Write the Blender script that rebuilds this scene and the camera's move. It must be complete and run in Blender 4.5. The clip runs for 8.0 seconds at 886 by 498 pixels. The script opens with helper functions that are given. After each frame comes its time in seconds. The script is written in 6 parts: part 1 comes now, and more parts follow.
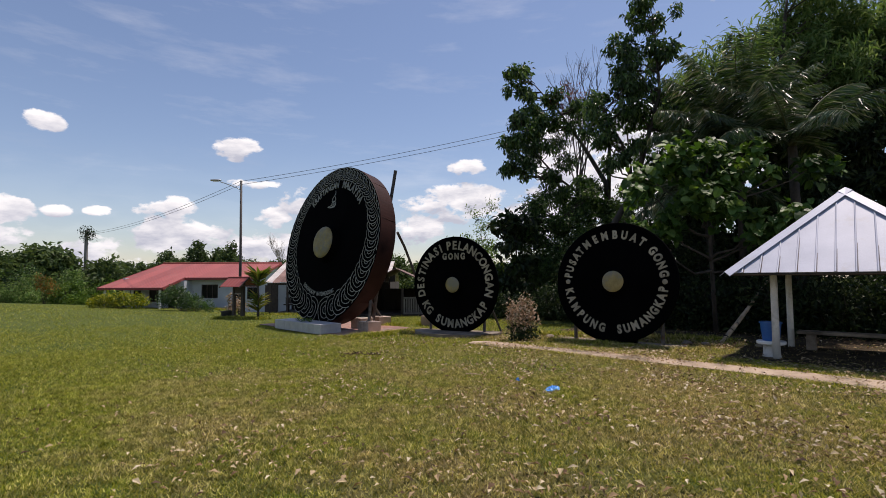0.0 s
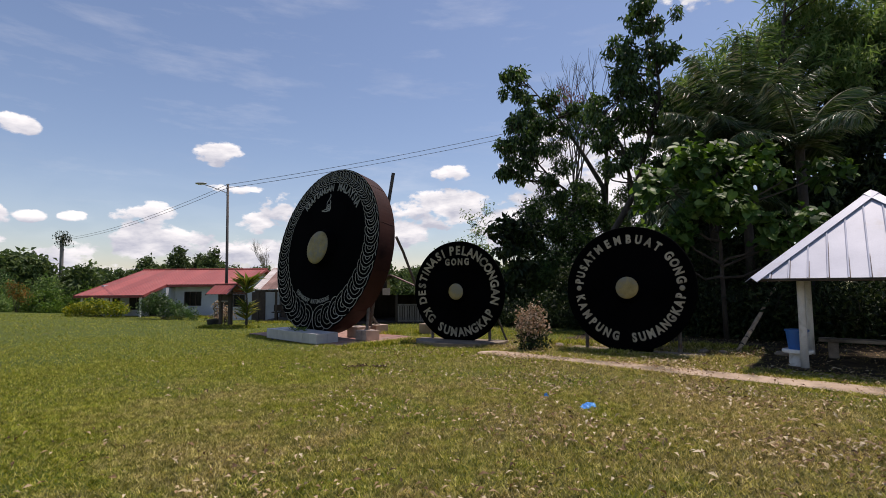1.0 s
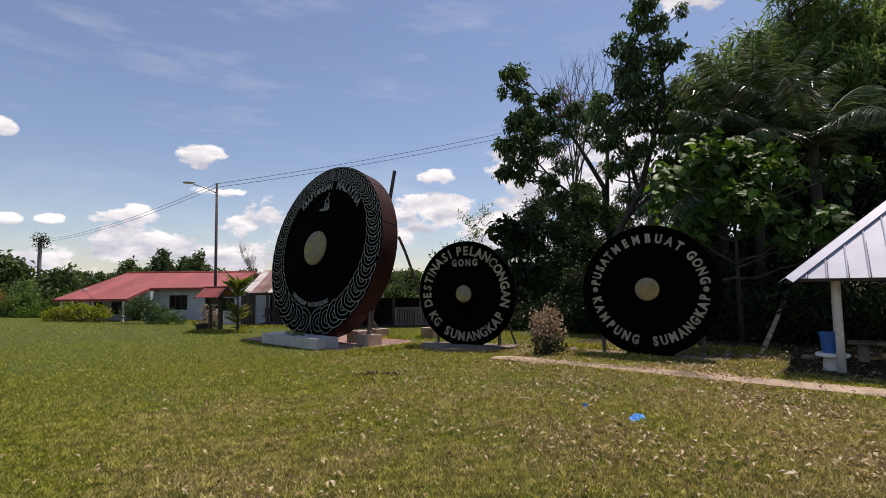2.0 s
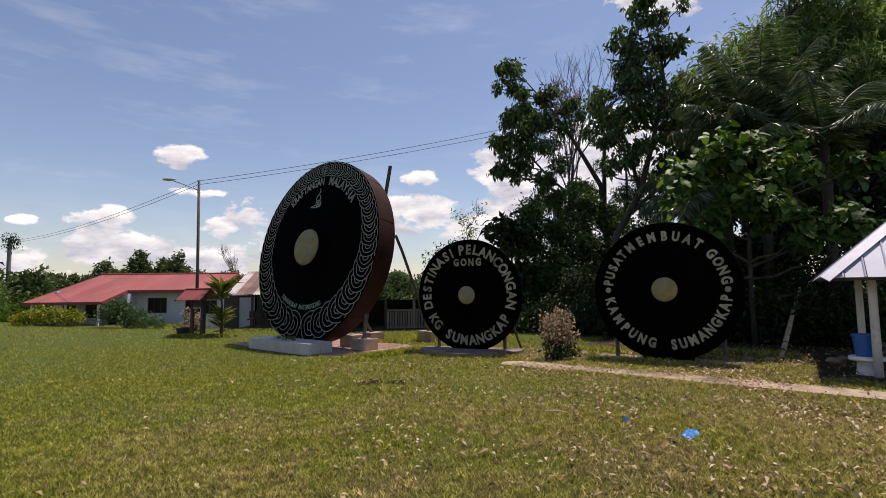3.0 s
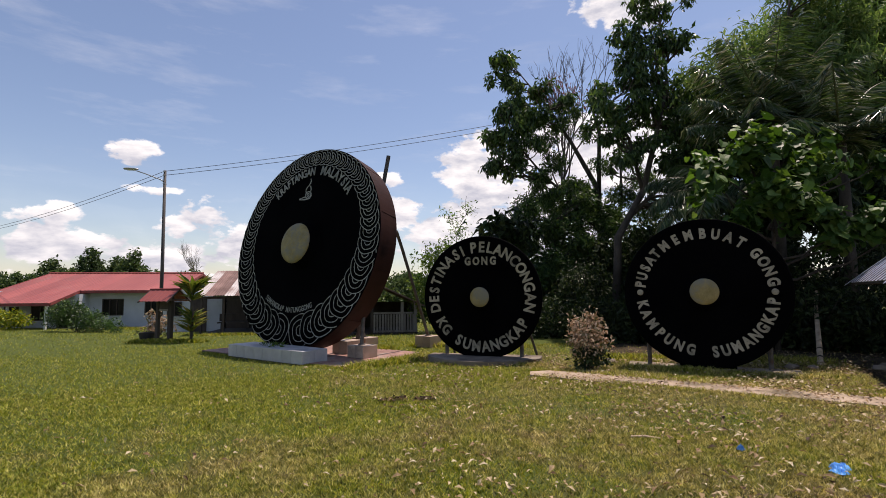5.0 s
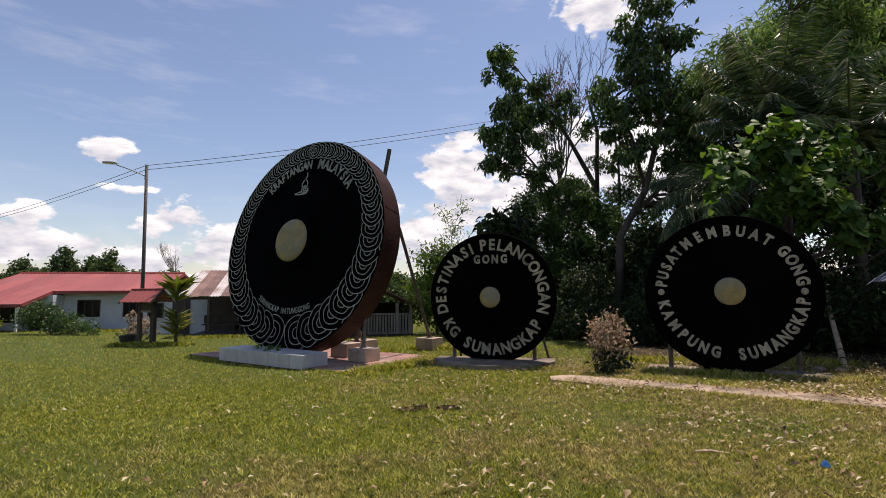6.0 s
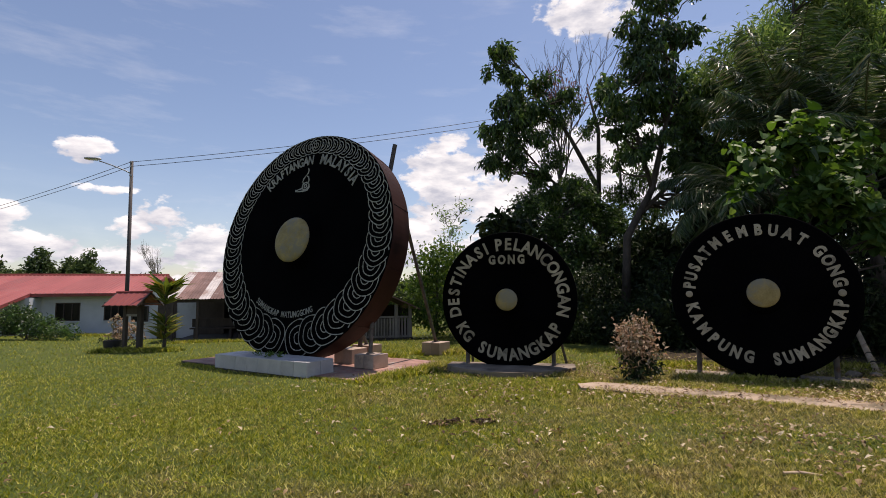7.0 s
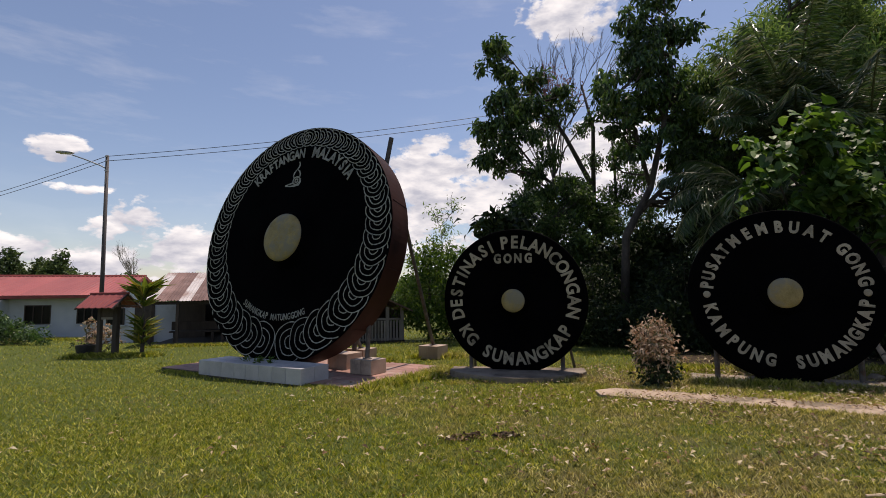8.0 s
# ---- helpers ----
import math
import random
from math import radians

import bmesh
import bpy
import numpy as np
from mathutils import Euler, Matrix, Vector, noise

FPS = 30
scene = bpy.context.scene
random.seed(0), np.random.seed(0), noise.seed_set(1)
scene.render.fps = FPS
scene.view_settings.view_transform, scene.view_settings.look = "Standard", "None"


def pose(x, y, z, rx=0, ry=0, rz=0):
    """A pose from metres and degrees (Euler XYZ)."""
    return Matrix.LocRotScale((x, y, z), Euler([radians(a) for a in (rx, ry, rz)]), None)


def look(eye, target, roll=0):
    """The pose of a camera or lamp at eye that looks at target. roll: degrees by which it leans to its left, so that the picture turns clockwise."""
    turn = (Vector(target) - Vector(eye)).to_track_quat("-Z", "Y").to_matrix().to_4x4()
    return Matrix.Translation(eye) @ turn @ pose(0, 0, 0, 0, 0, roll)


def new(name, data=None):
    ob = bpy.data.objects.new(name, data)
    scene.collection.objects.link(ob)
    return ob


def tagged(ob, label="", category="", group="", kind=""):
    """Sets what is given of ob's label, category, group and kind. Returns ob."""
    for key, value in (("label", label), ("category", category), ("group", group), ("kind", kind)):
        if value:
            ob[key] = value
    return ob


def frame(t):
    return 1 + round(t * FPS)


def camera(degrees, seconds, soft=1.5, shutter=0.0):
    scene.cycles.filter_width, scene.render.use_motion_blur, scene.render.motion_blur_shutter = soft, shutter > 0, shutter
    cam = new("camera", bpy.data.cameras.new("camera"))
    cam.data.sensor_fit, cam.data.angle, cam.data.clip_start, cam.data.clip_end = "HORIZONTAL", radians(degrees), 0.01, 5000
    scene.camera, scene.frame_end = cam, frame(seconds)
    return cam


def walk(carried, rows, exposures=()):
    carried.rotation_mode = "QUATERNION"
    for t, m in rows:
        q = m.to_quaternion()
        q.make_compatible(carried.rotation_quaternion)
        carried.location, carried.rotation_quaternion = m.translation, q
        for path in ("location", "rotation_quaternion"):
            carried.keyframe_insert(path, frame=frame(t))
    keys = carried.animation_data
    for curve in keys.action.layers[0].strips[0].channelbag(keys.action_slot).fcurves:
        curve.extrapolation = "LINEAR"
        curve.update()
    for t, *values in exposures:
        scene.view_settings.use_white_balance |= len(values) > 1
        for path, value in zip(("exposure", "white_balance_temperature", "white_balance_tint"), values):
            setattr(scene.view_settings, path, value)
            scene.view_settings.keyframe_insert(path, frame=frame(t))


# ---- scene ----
cam = camera(83.8, 8.0, soft=0.9)
METRES, EYE, TILT, LEAN, TURN = 6.84, 1.6, 0.0, 0.0, 0.0
ROWS = [
    (0.0, 0.0, 0.0, 0.0, 0.02, 3.51, 0.25),
    (0.5, -0.0403, 0.0414, 0.0028, -0.89, 3.89, 0.27),
    (1.0, -0.0818, 0.0908, 0.0042, -1.87, 4.16, 0.43),
    (1.5, -0.1249, 0.1371, 0.0017, -2.67, 4.38, 0.48),
    (3.0, -0.2273, 0.3066, -0.0026, -5.44, 4.71, 0.71),
    (3.5, -0.2541, 0.3651, -0.0023, -6.53, 4.81, 0.74),
    (4.0, -0.287, 0.4163, -0.0055, -7.59, 4.95, 0.7),
    (4.5, -0.3294, 0.46, -0.0042, -8.57, 4.96, 0.55),
    (6.0, -0.4423, 0.612, -0.008, -11.74, 5.04, 0.43),
    (6.5, -0.4747, 0.6704, -0.0059, -12.65, 5.15, 0.54),
    (7.0, -0.5142, 0.719, -0.0062, -13.55, 5.25, 0.53),
    (7.5, -0.5394, 0.7684, -0.0081, -14.54, 5.36, 0.51),
    (8.0, -0.5525, 0.8224, -0.0075, -15.62, 5.4, 0.64),
]
walk(cam, [(t, pose(0, 0, EYE, TILT, LEAN, TURN) @ pose(METRES * x, METRES * y, METRES * z, 90 + pitch, roll, yaw)) for t, x, y, z, yaw, pitch, roll in ROWS], [(0.0, -0.12, 6850, 21), (1.5, -0.12, 6900, 21), (3.0, -0.1, 7050, 22), (4.0, 0.0, 7100, 22), (6.5, 0.04, 7100, 22), (8.0, -0.14, 7100, 22)])

# ---------------------------------------------------------------- world, sun
SUN_AZ, SUN_EL = radians(52), radians(70)      # azimuth clockwise from +y
world = bpy.data.worlds.new("sky")
scene.world = world
world.use_nodes = True
wn, wl = world.node_tree.nodes, world.node_tree.links
wn.clear()
SKY_GAIN = 0.127


def wmath(op, a, b=None, c=None):
    n = wn.new("ShaderNodeMath")
    n.operation = op
    for i, v in enumerate((a, b, c)):
        if v is None:
            continue
        if isinstance(v, (int, float)):
            n.inputs[i].default_value = v
        else:
            wl.new(v, n.inputs[i])
    return n.outputs[0]


sky = wn.new("ShaderNodeTexSky")
sky.sky_type, sky.sun_disc = "NISHITA", False
sky.sun_elevation, sky.sun_rotation = SUN_EL, SUN_AZ
sky.air_density, sky.dust_density, sky.ozone_density = 1.1, 0.5, 3.0
wtc = wn.new("ShaderNodeTexCoord")
wsep = wn.new("ShaderNodeSeparateXYZ")
wl.new(wtc.outputs["Generated"], wsep.inputs[0])
az = wmath("MULTIPLY", wmath("ARCTAN2", wsep.outputs[0], wsep.outputs[1]), 180 / math.pi)
el = wmath("MULTIPLY", wmath("ARCSINE", wsep.outputs[2]), 180 / math.pi)


def wnoise(scale, detail, squash=2.2, rough=0.55):
    mp = wn.new("ShaderNodeMapping")
    mp.inputs["Scale"].default_value = (1, 1, squash)
    wl.new(wtc.outputs["Generated"], mp.inputs[0])
    n = wn.new("ShaderNodeTexNoise")
    n.inputs["Scale"].default_value, n.inputs["Detail"].default_value, n.inputs["Roughness"].default_value = scale, detail, rough
    wl.new(mp.outputs[0], n.inputs[0])
    return n.outputs[0]


puff, wisp = wnoise(11, 7), wnoise(4.5, 6, 5.0, 0.62)
# azimuth, elevation, half width, half height (degrees) and density of each cloud
CLOUDS = [
    (-39.6, 14.4, 1.6, 0.9, 0.9), (-23.6, 14.2, 2.7, 1.6, 1.2), (3.0, 12.8, 2.3, 1.2, 1.0), (-38.3, 6.5, 1.2, 0.55, 0.9), (-35.0, 6.6, 1.2, 0.5, 0.9),
    (-41.9, 6.0, 2.2, 1.6, 1.0), (-42.5, 3.8, 3.0, 1.8, 1.0), (-29.0, 6.8, 3.4, 1.9, 1.1), (-28.0, 4.6, 5.4, 2.2, 1.1), (-35.4, 3.0, 3.2, 1.6, 0.9),
    (-18.9, 6.6, 1.9, 1.6, 1.0), (-20.0, 3.6, 5.0, 2.0, 1.0), (-16.2, 8.8, 2.6, 1.9, 1.0), (-22.0, 10.4, 5.0, 0.55, 0.8), (-12.0, 5.0, 5.5, 3.0, 1.0),
    (3.5, 8.8, 7.0, 2.6, 1.15), (-3.0, 6.0, 4.0, 1.7, 1.0), (14.0, 12.0, 5.4, 6.4, 1.2), (22.5, 9.0, 9.0, 6.5, 1.1), (9.0, 6.5, 6.0, 3.0, 1.1), (31.0, 30.2, 6.4, 3.3, 1.2), (24.0, 13.5, 8.0, 6.0, 1.2), (33.0, 14.5, 8.0, 6.2, 1.2),
    (-30.0, 0.8, 45.0, 1.8, 0.7), (-64.0, 9.0, 10.0, 5.0, 1.0), (62.0, 14.0, 12.0, 7.0, 1.0), (120.0, 12.0, 14.0, 6.0, 1.0), (-130.0, 13.0, 14.0, 6.0, 1.0), (170.0, 10.0, 16.0, 5.0, 1.0),
]


def cloud_cover(height):
    """The thickest of the clouds at each bearing and height; flat bases, rounded tops."""
    most = None
    for a0, e0, wa, we, dens in CLOUDS:
        da = wmath("DIVIDE", wmath("SUBTRACT", az, a0), wa)
        de = wmath("DIVIDE", wmath("SUBTRACT", height, e0), we)
        r2 = wmath("ADD", wmath("MULTIPLY", da, da), wmath("MULTIPLY", de, de))
        v = wmath("MULTIPLY", wmath("SUBTRACT", 1.0, r2), dens)
        most = v if most is None else wmath("MAXIMUM", most, v)
    return most


cover = cloud_cover(el)
crest = wmath("SUBTRACT", cover, cloud_cover(wmath("ADD", el, 0.9)))
edge = wmath("ADD", wmath("MAXIMUM", cover, -1.5), wmath("ADD", wmath("MULTIPLY", wmath("SUBTRACT", puff, 0.53), 3.8), wmath("MULTIPLY", wmath("SUBTRACT", wnoise(34, 6, 1.6), 0.5), 2.4)))
cum = wn.new("ShaderNodeMapRange")
cum.interpolation_type = "SMOOTHSTEP"
cum.inputs["From Min"].default_value, cum.inputs["From Max"].default_value = 0.0, 0.55
wl.new(edge, cum.inputs[0])
wis = wn.new("ShaderNodeMapRange")
wis.inputs["From Min"].default_value, wis.inputs["From Max"].default_value, wis.inputs["To Max"].default_value = 0.52, 0.85, 0.22
wl.new(wisp, wis.inputs[0])
low = wn.new("ShaderNodeMapRange")        # haze towards the horizon
low.inputs["From Min"].default_value, low.inputs["From Max"].default_value, low.inputs["To Min"].default_value, low.inputs["To Max"].default_value = 0, 14, 0.10, 0.0
wl.new(el, low.inputs[0])
amount = wmath("MAXIMUM", wmath("MAXIMUM", cum.outputs[0], wis.outputs[0]), low.outputs[0])
shade = wn.new("ShaderNodeMapRange")      # cloud bodies: brighter tops, greyer cores
shade.inputs["From Min"].default_value, shade.inputs["From Max"].default_value = 0.35, 0.72
wl.new(wmath("ADD", wnoise(17, 5, 2.6), wmath("MULTIPLY", crest, 0.16)), shade.inputs[0])
tone = wn.new("ShaderNodeMix")
tone.data_type = "RGBA"
tone.inputs[6].default_value, tone.inputs[7].default_value = (4.3, 4.8, 5.6, 1), (8.6, 9.0, 9.0, 1)
wl.new(shade.outputs[0], tone.inputs[0])
skymix = wn.new("ShaderNodeMix")
skymix.data_type = "RGBA"
wl.new(amount, skymix.inputs[0])
deep = wn.new("ShaderNodeHueSaturation")
deep.inputs["Saturation"].default_value = 1.0
wl.new(sky.outputs[0], deep.inputs["Color"])
wl.new(deep.outputs[0], skymix.inputs[6])
wl.new(tone.outputs[2], skymix.inputs[7])
bg = wn.new("ShaderNodeBackground")
bg.inputs["Strength"].default_value = SKY_GAIN
wl.new(skymix.outputs[2], bg.inputs[0])
wout = wn.new("ShaderNodeOutputWorld")
wl.new(bg.outputs[0], wout.inputs[0])

sun = new("sun", bpy.data.lights.new("sun", "SUN"))
sun.data.energy, sun.data.angle, sun.data.color = 5.0, radians(0.55), (1.0, 0.95, 0.86)
sun_dir = Vector((math.sin(SUN_AZ) * math.cos(SUN_EL), math.cos(SUN_AZ) * math.cos(SUN_EL), math.sin(SUN_EL)))
sun.matrix_world = look(sun_dir * 60, (0, 0, 0))


# ---------------------------------------------------------------- materials
def nodes_of(name):
    m = bpy.data.materials.new(name)
    m.use_nodes = True
    return m, m.node_tree.nodes, m.node_tree.links, m.node_tree.nodes["Principled BSDF"]


def surface(name, dark, light, rough=0.7, scale=6.0, fine=60.0, bump=0.2, metal=0.0, stain=None, stain_at=0.62, spec=0.4, vary=0.15, stretch=(1, 1, 1), dist=0.01):
    """A worn surface: two scales of noise between two colours, an optional stain colour, relief and a little change from piece to piece."""
    m, nd, ln, p = nodes_of(name)
    tc = nd.new("ShaderNodeTexCoord")
    mp = nd.new("ShaderNodeMapping")
    mp.inputs["Scale"].default_value = stretch
    where = nd.new("ShaderNodeObjectInfo")
    shift = nd.new("ShaderNodeVectorMath")
    ln.new(tc.outputs["Object"], shift.inputs[0])
    ln.new(where.outputs["Location"], shift.inputs[1])
    ln.new(shift.outputs[0], mp.inputs[0])
    big, small = nd.new("ShaderNodeTexNoise"), nd.new("ShaderNodeTexNoise")
    for n, s, d in ((big, scale, 6), (small, fine, 4)):
        n.inputs["Scale"].default_value, n.inputs["Detail"].default_value = s, d
        ln.new(mp.outputs[0], n.inputs[0])
    mix = nd.new("ShaderNodeMath")
    mix.operation = "MULTIPLY_ADD"
    ln.new(small.outputs[0], mix.inputs[0])
    mix.inputs[1].default_value = 0.5
    ln.new(big.outputs[0], mix.inputs[2])
    rng = nd.new("ShaderNodeMapRange")
    rng.inputs["From Min"].default_value, rng.inputs["From Max"].default_value = 0.5, 1.0
    ln.new(mix.outputs[0], rng.inputs[0])
    col = nd.new("ShaderNodeMix")
    col.data_type = "RGBA"
    col.inputs[6].default_value, col.inputs[7].default_value = (*dark, 1), (*light, 1)
    ln.new(rng.outputs[0], col.inputs[0])
    out = col.outputs[2]
    if stain:
        sp = nd.new("ShaderNodeTexNoise")
        sp.inputs["Scale"].default_value, sp.inputs["Detail"].default_value, sp.inputs["Roughness"].default_value = scale * 0.6, 8, 0.65
        off = nd.new("ShaderNodeMapping")
        off.inputs["Location"].default_value = (3.1, 7.7, 1.3)
        off.inputs["Scale"].default_value = stretch
        ln.new(shift.outputs[0], off.inputs[0])
        ln.new(off.outputs[0], sp.inputs[0])
        sr = nd.new("ShaderNodeMapRange")
        sr.inputs["From Min"].default_value, sr.inputs["From Max"].default_value = stain_at - 0.06, stain_at + 0.08
        ln.new(sp.outputs[0], sr.inputs[0])
        sm = nd.new("ShaderNodeMix")
        sm.data_type = "RGBA"
        sm.inputs[7].default_value = (*stain, 1)
        ln.new(sr.outputs[0], sm.inputs[0])
        ln.new(out, sm.inputs[6])
        out = sm.outputs[2]
    if vary:
        oi = nd.new("ShaderNodeObjectInfo")
        hs = nd.new("ShaderNodeHueSaturation")
        vr = nd.new("ShaderNodeMapRange")
        vr.inputs["To Min"].default_value, vr.inputs["To Max"].default_value = 1 - vary, 1 + vary
        ln.new(oi.outputs["Random"], vr.inputs[0])
        ln.new(vr.outputs[0], hs.inputs["Value"])
        ln.new(out, hs.inputs["Color"])
        out = hs.outputs[0]
    ln.new(out, p.inputs["Base Color"])
    rr = nd.new("ShaderNodeMapRange")
    rr.inputs["To Min"].default_value, rr.inputs["To Max"].default_value = max(0.05, rough - 0.12), min(1, rough + 0.12)
    ln.new(small.outputs[0], rr.inputs[0])
    ln.new(rr.outputs[0], p.inputs["Roughness"])
    p.inputs["Metallic"].default_value, p.inputs["Specular IOR Level"].default_value = metal, spec
    if bump:
        b = nd.new("ShaderNodeBump")
        b.inputs["Strength"].default_value, b.inputs["Distance"].default_value = bump, dist
        ln.new(mix.outputs[0], b.inputs["Height"])
        ln.new(b.outputs[0], p.inputs["Normal"])
    return m


def foliage(name, colours, through_light=0.35, rough=0.5, spec=0.25, tuft=0.7, spread=(0.7, 1.25)):
    """Leaves: a colour out of a ramp for each leaf, sheen on top and light through the blade."""
    m, nd, ln, p = nodes_of(name)
    geo = nd.new("ShaderNodeNewGeometry")
    ramp = nd.new("ShaderNodeValToRGB")
    els = ramp.color_ramp.elements
    for i, c in enumerate(colours):
        e = els[i] if i < 2 else els.new(1.0)
        e.position, e.color = i / max(1, len(colours) - 1), (*c, 1)
    ln.new(geo.outputs["Random Per Island"], ramp.inputs[0])
    tc = nd.new("ShaderNodeTexCoord")
    n = nd.new("ShaderNodeTexNoise")
    n.inputs["Scale"].default_value, n.inputs["Detail"].default_value = tuft, 3
    ln.new(tc.outputs["Object"], n.inputs[0])
    vr = nd.new("ShaderNodeMapRange")
    vr.inputs["From Min"].default_value, vr.inputs["From Max"].default_value, vr.inputs["To Min"].default_value, vr.inputs["To Max"].default_value = 0.3, 0.7, *spread
    ln.new(n.outputs[0], vr.inputs[0])
    hs = nd.new("ShaderNodeHueSaturation")
    ln.new(ramp.outputs[0], hs.inputs["Color"])
    ln.new(vr.outputs[0], hs.inputs["Value"])
    ln.new(hs.outputs[0], p.inputs["Base Color"])
    p.inputs["Roughness"].default_value, p.inputs["Specular IOR Level"].default_value = rough, spec
    tr = nd.new("ShaderNodeBsdfTranslucent")
    yel = nd.new("ShaderNodeHueSaturation")
    yel.inputs["Hue"].default_value, yel.inputs["Saturation"].default_value, yel.inputs["Value"].default_value = 0.485, 1.15, 1.6
    ln.new(hs.outputs[0], yel.inputs["Color"])
    ln.new(yel.outputs[0], tr.inputs[0])
    mx = nd.new("ShaderNodeMixShader")
    mx.inputs[0].default_value = through_light
    ln.new(p.outputs[0], mx.inputs[1])
    ln.new(tr.outputs[0], mx.inputs[2])
    ln.new(mx.outputs[0], nd["Material Output"].inputs[0])
    return m


def dryness(nd, ln):
    """How dry the lawn is: patches at two scales, drier towards the path and the trees (world +x)."""
    tc, sep = nd.new("ShaderNodeTexCoord"), nd.new("ShaderNodeSeparateXYZ")
    ln.new(tc.outputs["Object"], sep.inputs[0])
    total = None
    for scale, detail, weight in ((0.42, 5, 1.5), (2.1, 4, 0.9)):
        n = nd.new("ShaderNodeTexNoise")
        n.inputs["Scale"].default_value, n.inputs["Detail"].default_value = scale, detail
        ln.new(tc.outputs["Object"], n.inputs[0])
        k = nd.new("ShaderNodeMath")
        k.operation = "MULTIPLY_ADD"
        ln.new(n.outputs[0], k.inputs[0])
        k.inputs[1].default_value = weight
        if total is None:
            k.inputs[2].default_value = -0.85
        else:
            ln.new(total, k.inputs[2])
        total = k.outputs[0]
    for axis, lo, hi, a, b in ((0, -9.0, 2.0, -0.28, 0.08), (1, 6.0, 20.0, 0.05, -0.34)):
        g = nd.new("ShaderNodeMapRange")
        for key, v in (("From Min", lo), ("From Max", hi), ("To Min", a), ("To Max", b)):
            g.inputs[key].default_value = v
        ln.new(sep.outputs[axis], g.inputs[0])
        k = nd.new("ShaderNodeMath")
        k.operation = "ADD"
        ln.new(total, k.inputs[0])
        ln.new(g.outputs[0], k.inputs[1])
        total = k.outputs[0]
    out = nd.new("ShaderNodeMapRange")
    out.inputs["From Min"].default_value, out.inputs["From Max"].default_value = 0.12, 0.62
    ln.new(total, out.inputs[0])
    return out.outputs[0]


def ground_material():
    m, nd, ln, p = nodes_of("lawn_soil")
    tc = nd.new("ShaderNodeTexCoord")

    def noise_tex(s, d, r=0.6):
        n = nd.new("ShaderNodeTexNoise")
        n.inputs["Scale"].default_value, n.inputs["Detail"].default_value, n.inputs["Roughness"].default_value = s, d, r
        ln.new(tc.outputs["Object"], n.inputs[0])
        return n.outputs[0]

    def ramp(src, lo, hi):
        r = nd.new("ShaderNodeMapRange")
        r.inputs["From Min"].default_value, r.inputs["From Max"].default_value = lo, hi
        ln.new(src, r.inputs[0])
        return r.outputs[0]

    def mixc(f, a, b):
        x = nd.new("ShaderNodeMix")
        x.data_type = "RGBA"
        ln.new(f, x.inputs[0])
        for s, v in ((6, a), (7, b)):
            if isinstance(v, tuple):
                x.inputs[s].default_value = (*v, 1)
            else:
                ln.new(v, x.inputs[s])
        return x.outputs[2]
    patch, mid, grain = noise_tex(0.35, 5), noise_tex(3.2, 6), noise_tex(55, 5, 0.7)
    c = mixc(ramp(grain, 0.3, 0.7), (0.018, 0.030, 0.006), (0.13, 0.165, 0.030))
    dry = mixc(ramp(grain, 0.3, 0.7), (0.028, 0.022, 0.010), (0.21, 0.165, 0.068))
    c = mixc(dryness(nd, ln), c, dry)
    c = mixc(ramp(mid, 0.60, 0.78), c, (0.105, 0.085, 0.045))
    ln.new(c, p.inputs["Base Color"])
    p.inputs["Roughness"].default_value, p.inputs["Specular IOR Level"].default_value = 0.9, 0.15
    b = nd.new("ShaderNodeBump")
    b.inputs["Strength"].default_value, b.inputs["Distance"].default_value = 0.8, 0.04
    ln.new(grain, b.inputs["Height"])
    ln.new(b.outputs[0], p.inputs["Normal"])
    return m


def grass_material():
    """Blades: green where the lawn is fresh, straw where it is dry."""
    m = foliage("grass_blades", [(0.060, 0.092, 0.012), (0.175, 0.212, 0.032), (0.30, 0.312, 0.056), (0.47, 0.43, 0.14)], 0.32, 0.6, 0.15, 9.0, (0.55, 1.5))
    nd, ln = m.node_tree.nodes, m.node_tree.links
    ramp = [n for n in nd if n.type == "VALTORGB"][0]
    geo = [n for n in nd if n.type == "NEW_GEOMETRY"][0]
    hs = ramp.outputs[0].links[0].to_node
    dry = nd.new("ShaderNodeValToRGB")
    for k, c in enumerate(((0.095, 0.085, 0.024), (0.27, 0.24, 0.075), (0.45, 0.39, 0.15), (0.62, 0.54, 0.28))):
        e = dry.color_ramp.elements[k] if k < 2 else dry.color_ramp.elements.new(1.0)
        e.position, e.color = k / 3, (*c, 1)
    ln.new(geo.outputs["Random Per Island"], dry.inputs[0])
    mix = nd.new("ShaderNodeMix")
    mix.data_type = "RGBA"
    ln.new(dryness(nd, ln), mix.inputs[0])
    ln.new(ramp.outputs[0], mix.inputs[6])
    ln.new(dry.outputs[0], mix.inputs[7])
    ln.new(mix.outputs[2], hs.inputs["Color"])
    return m


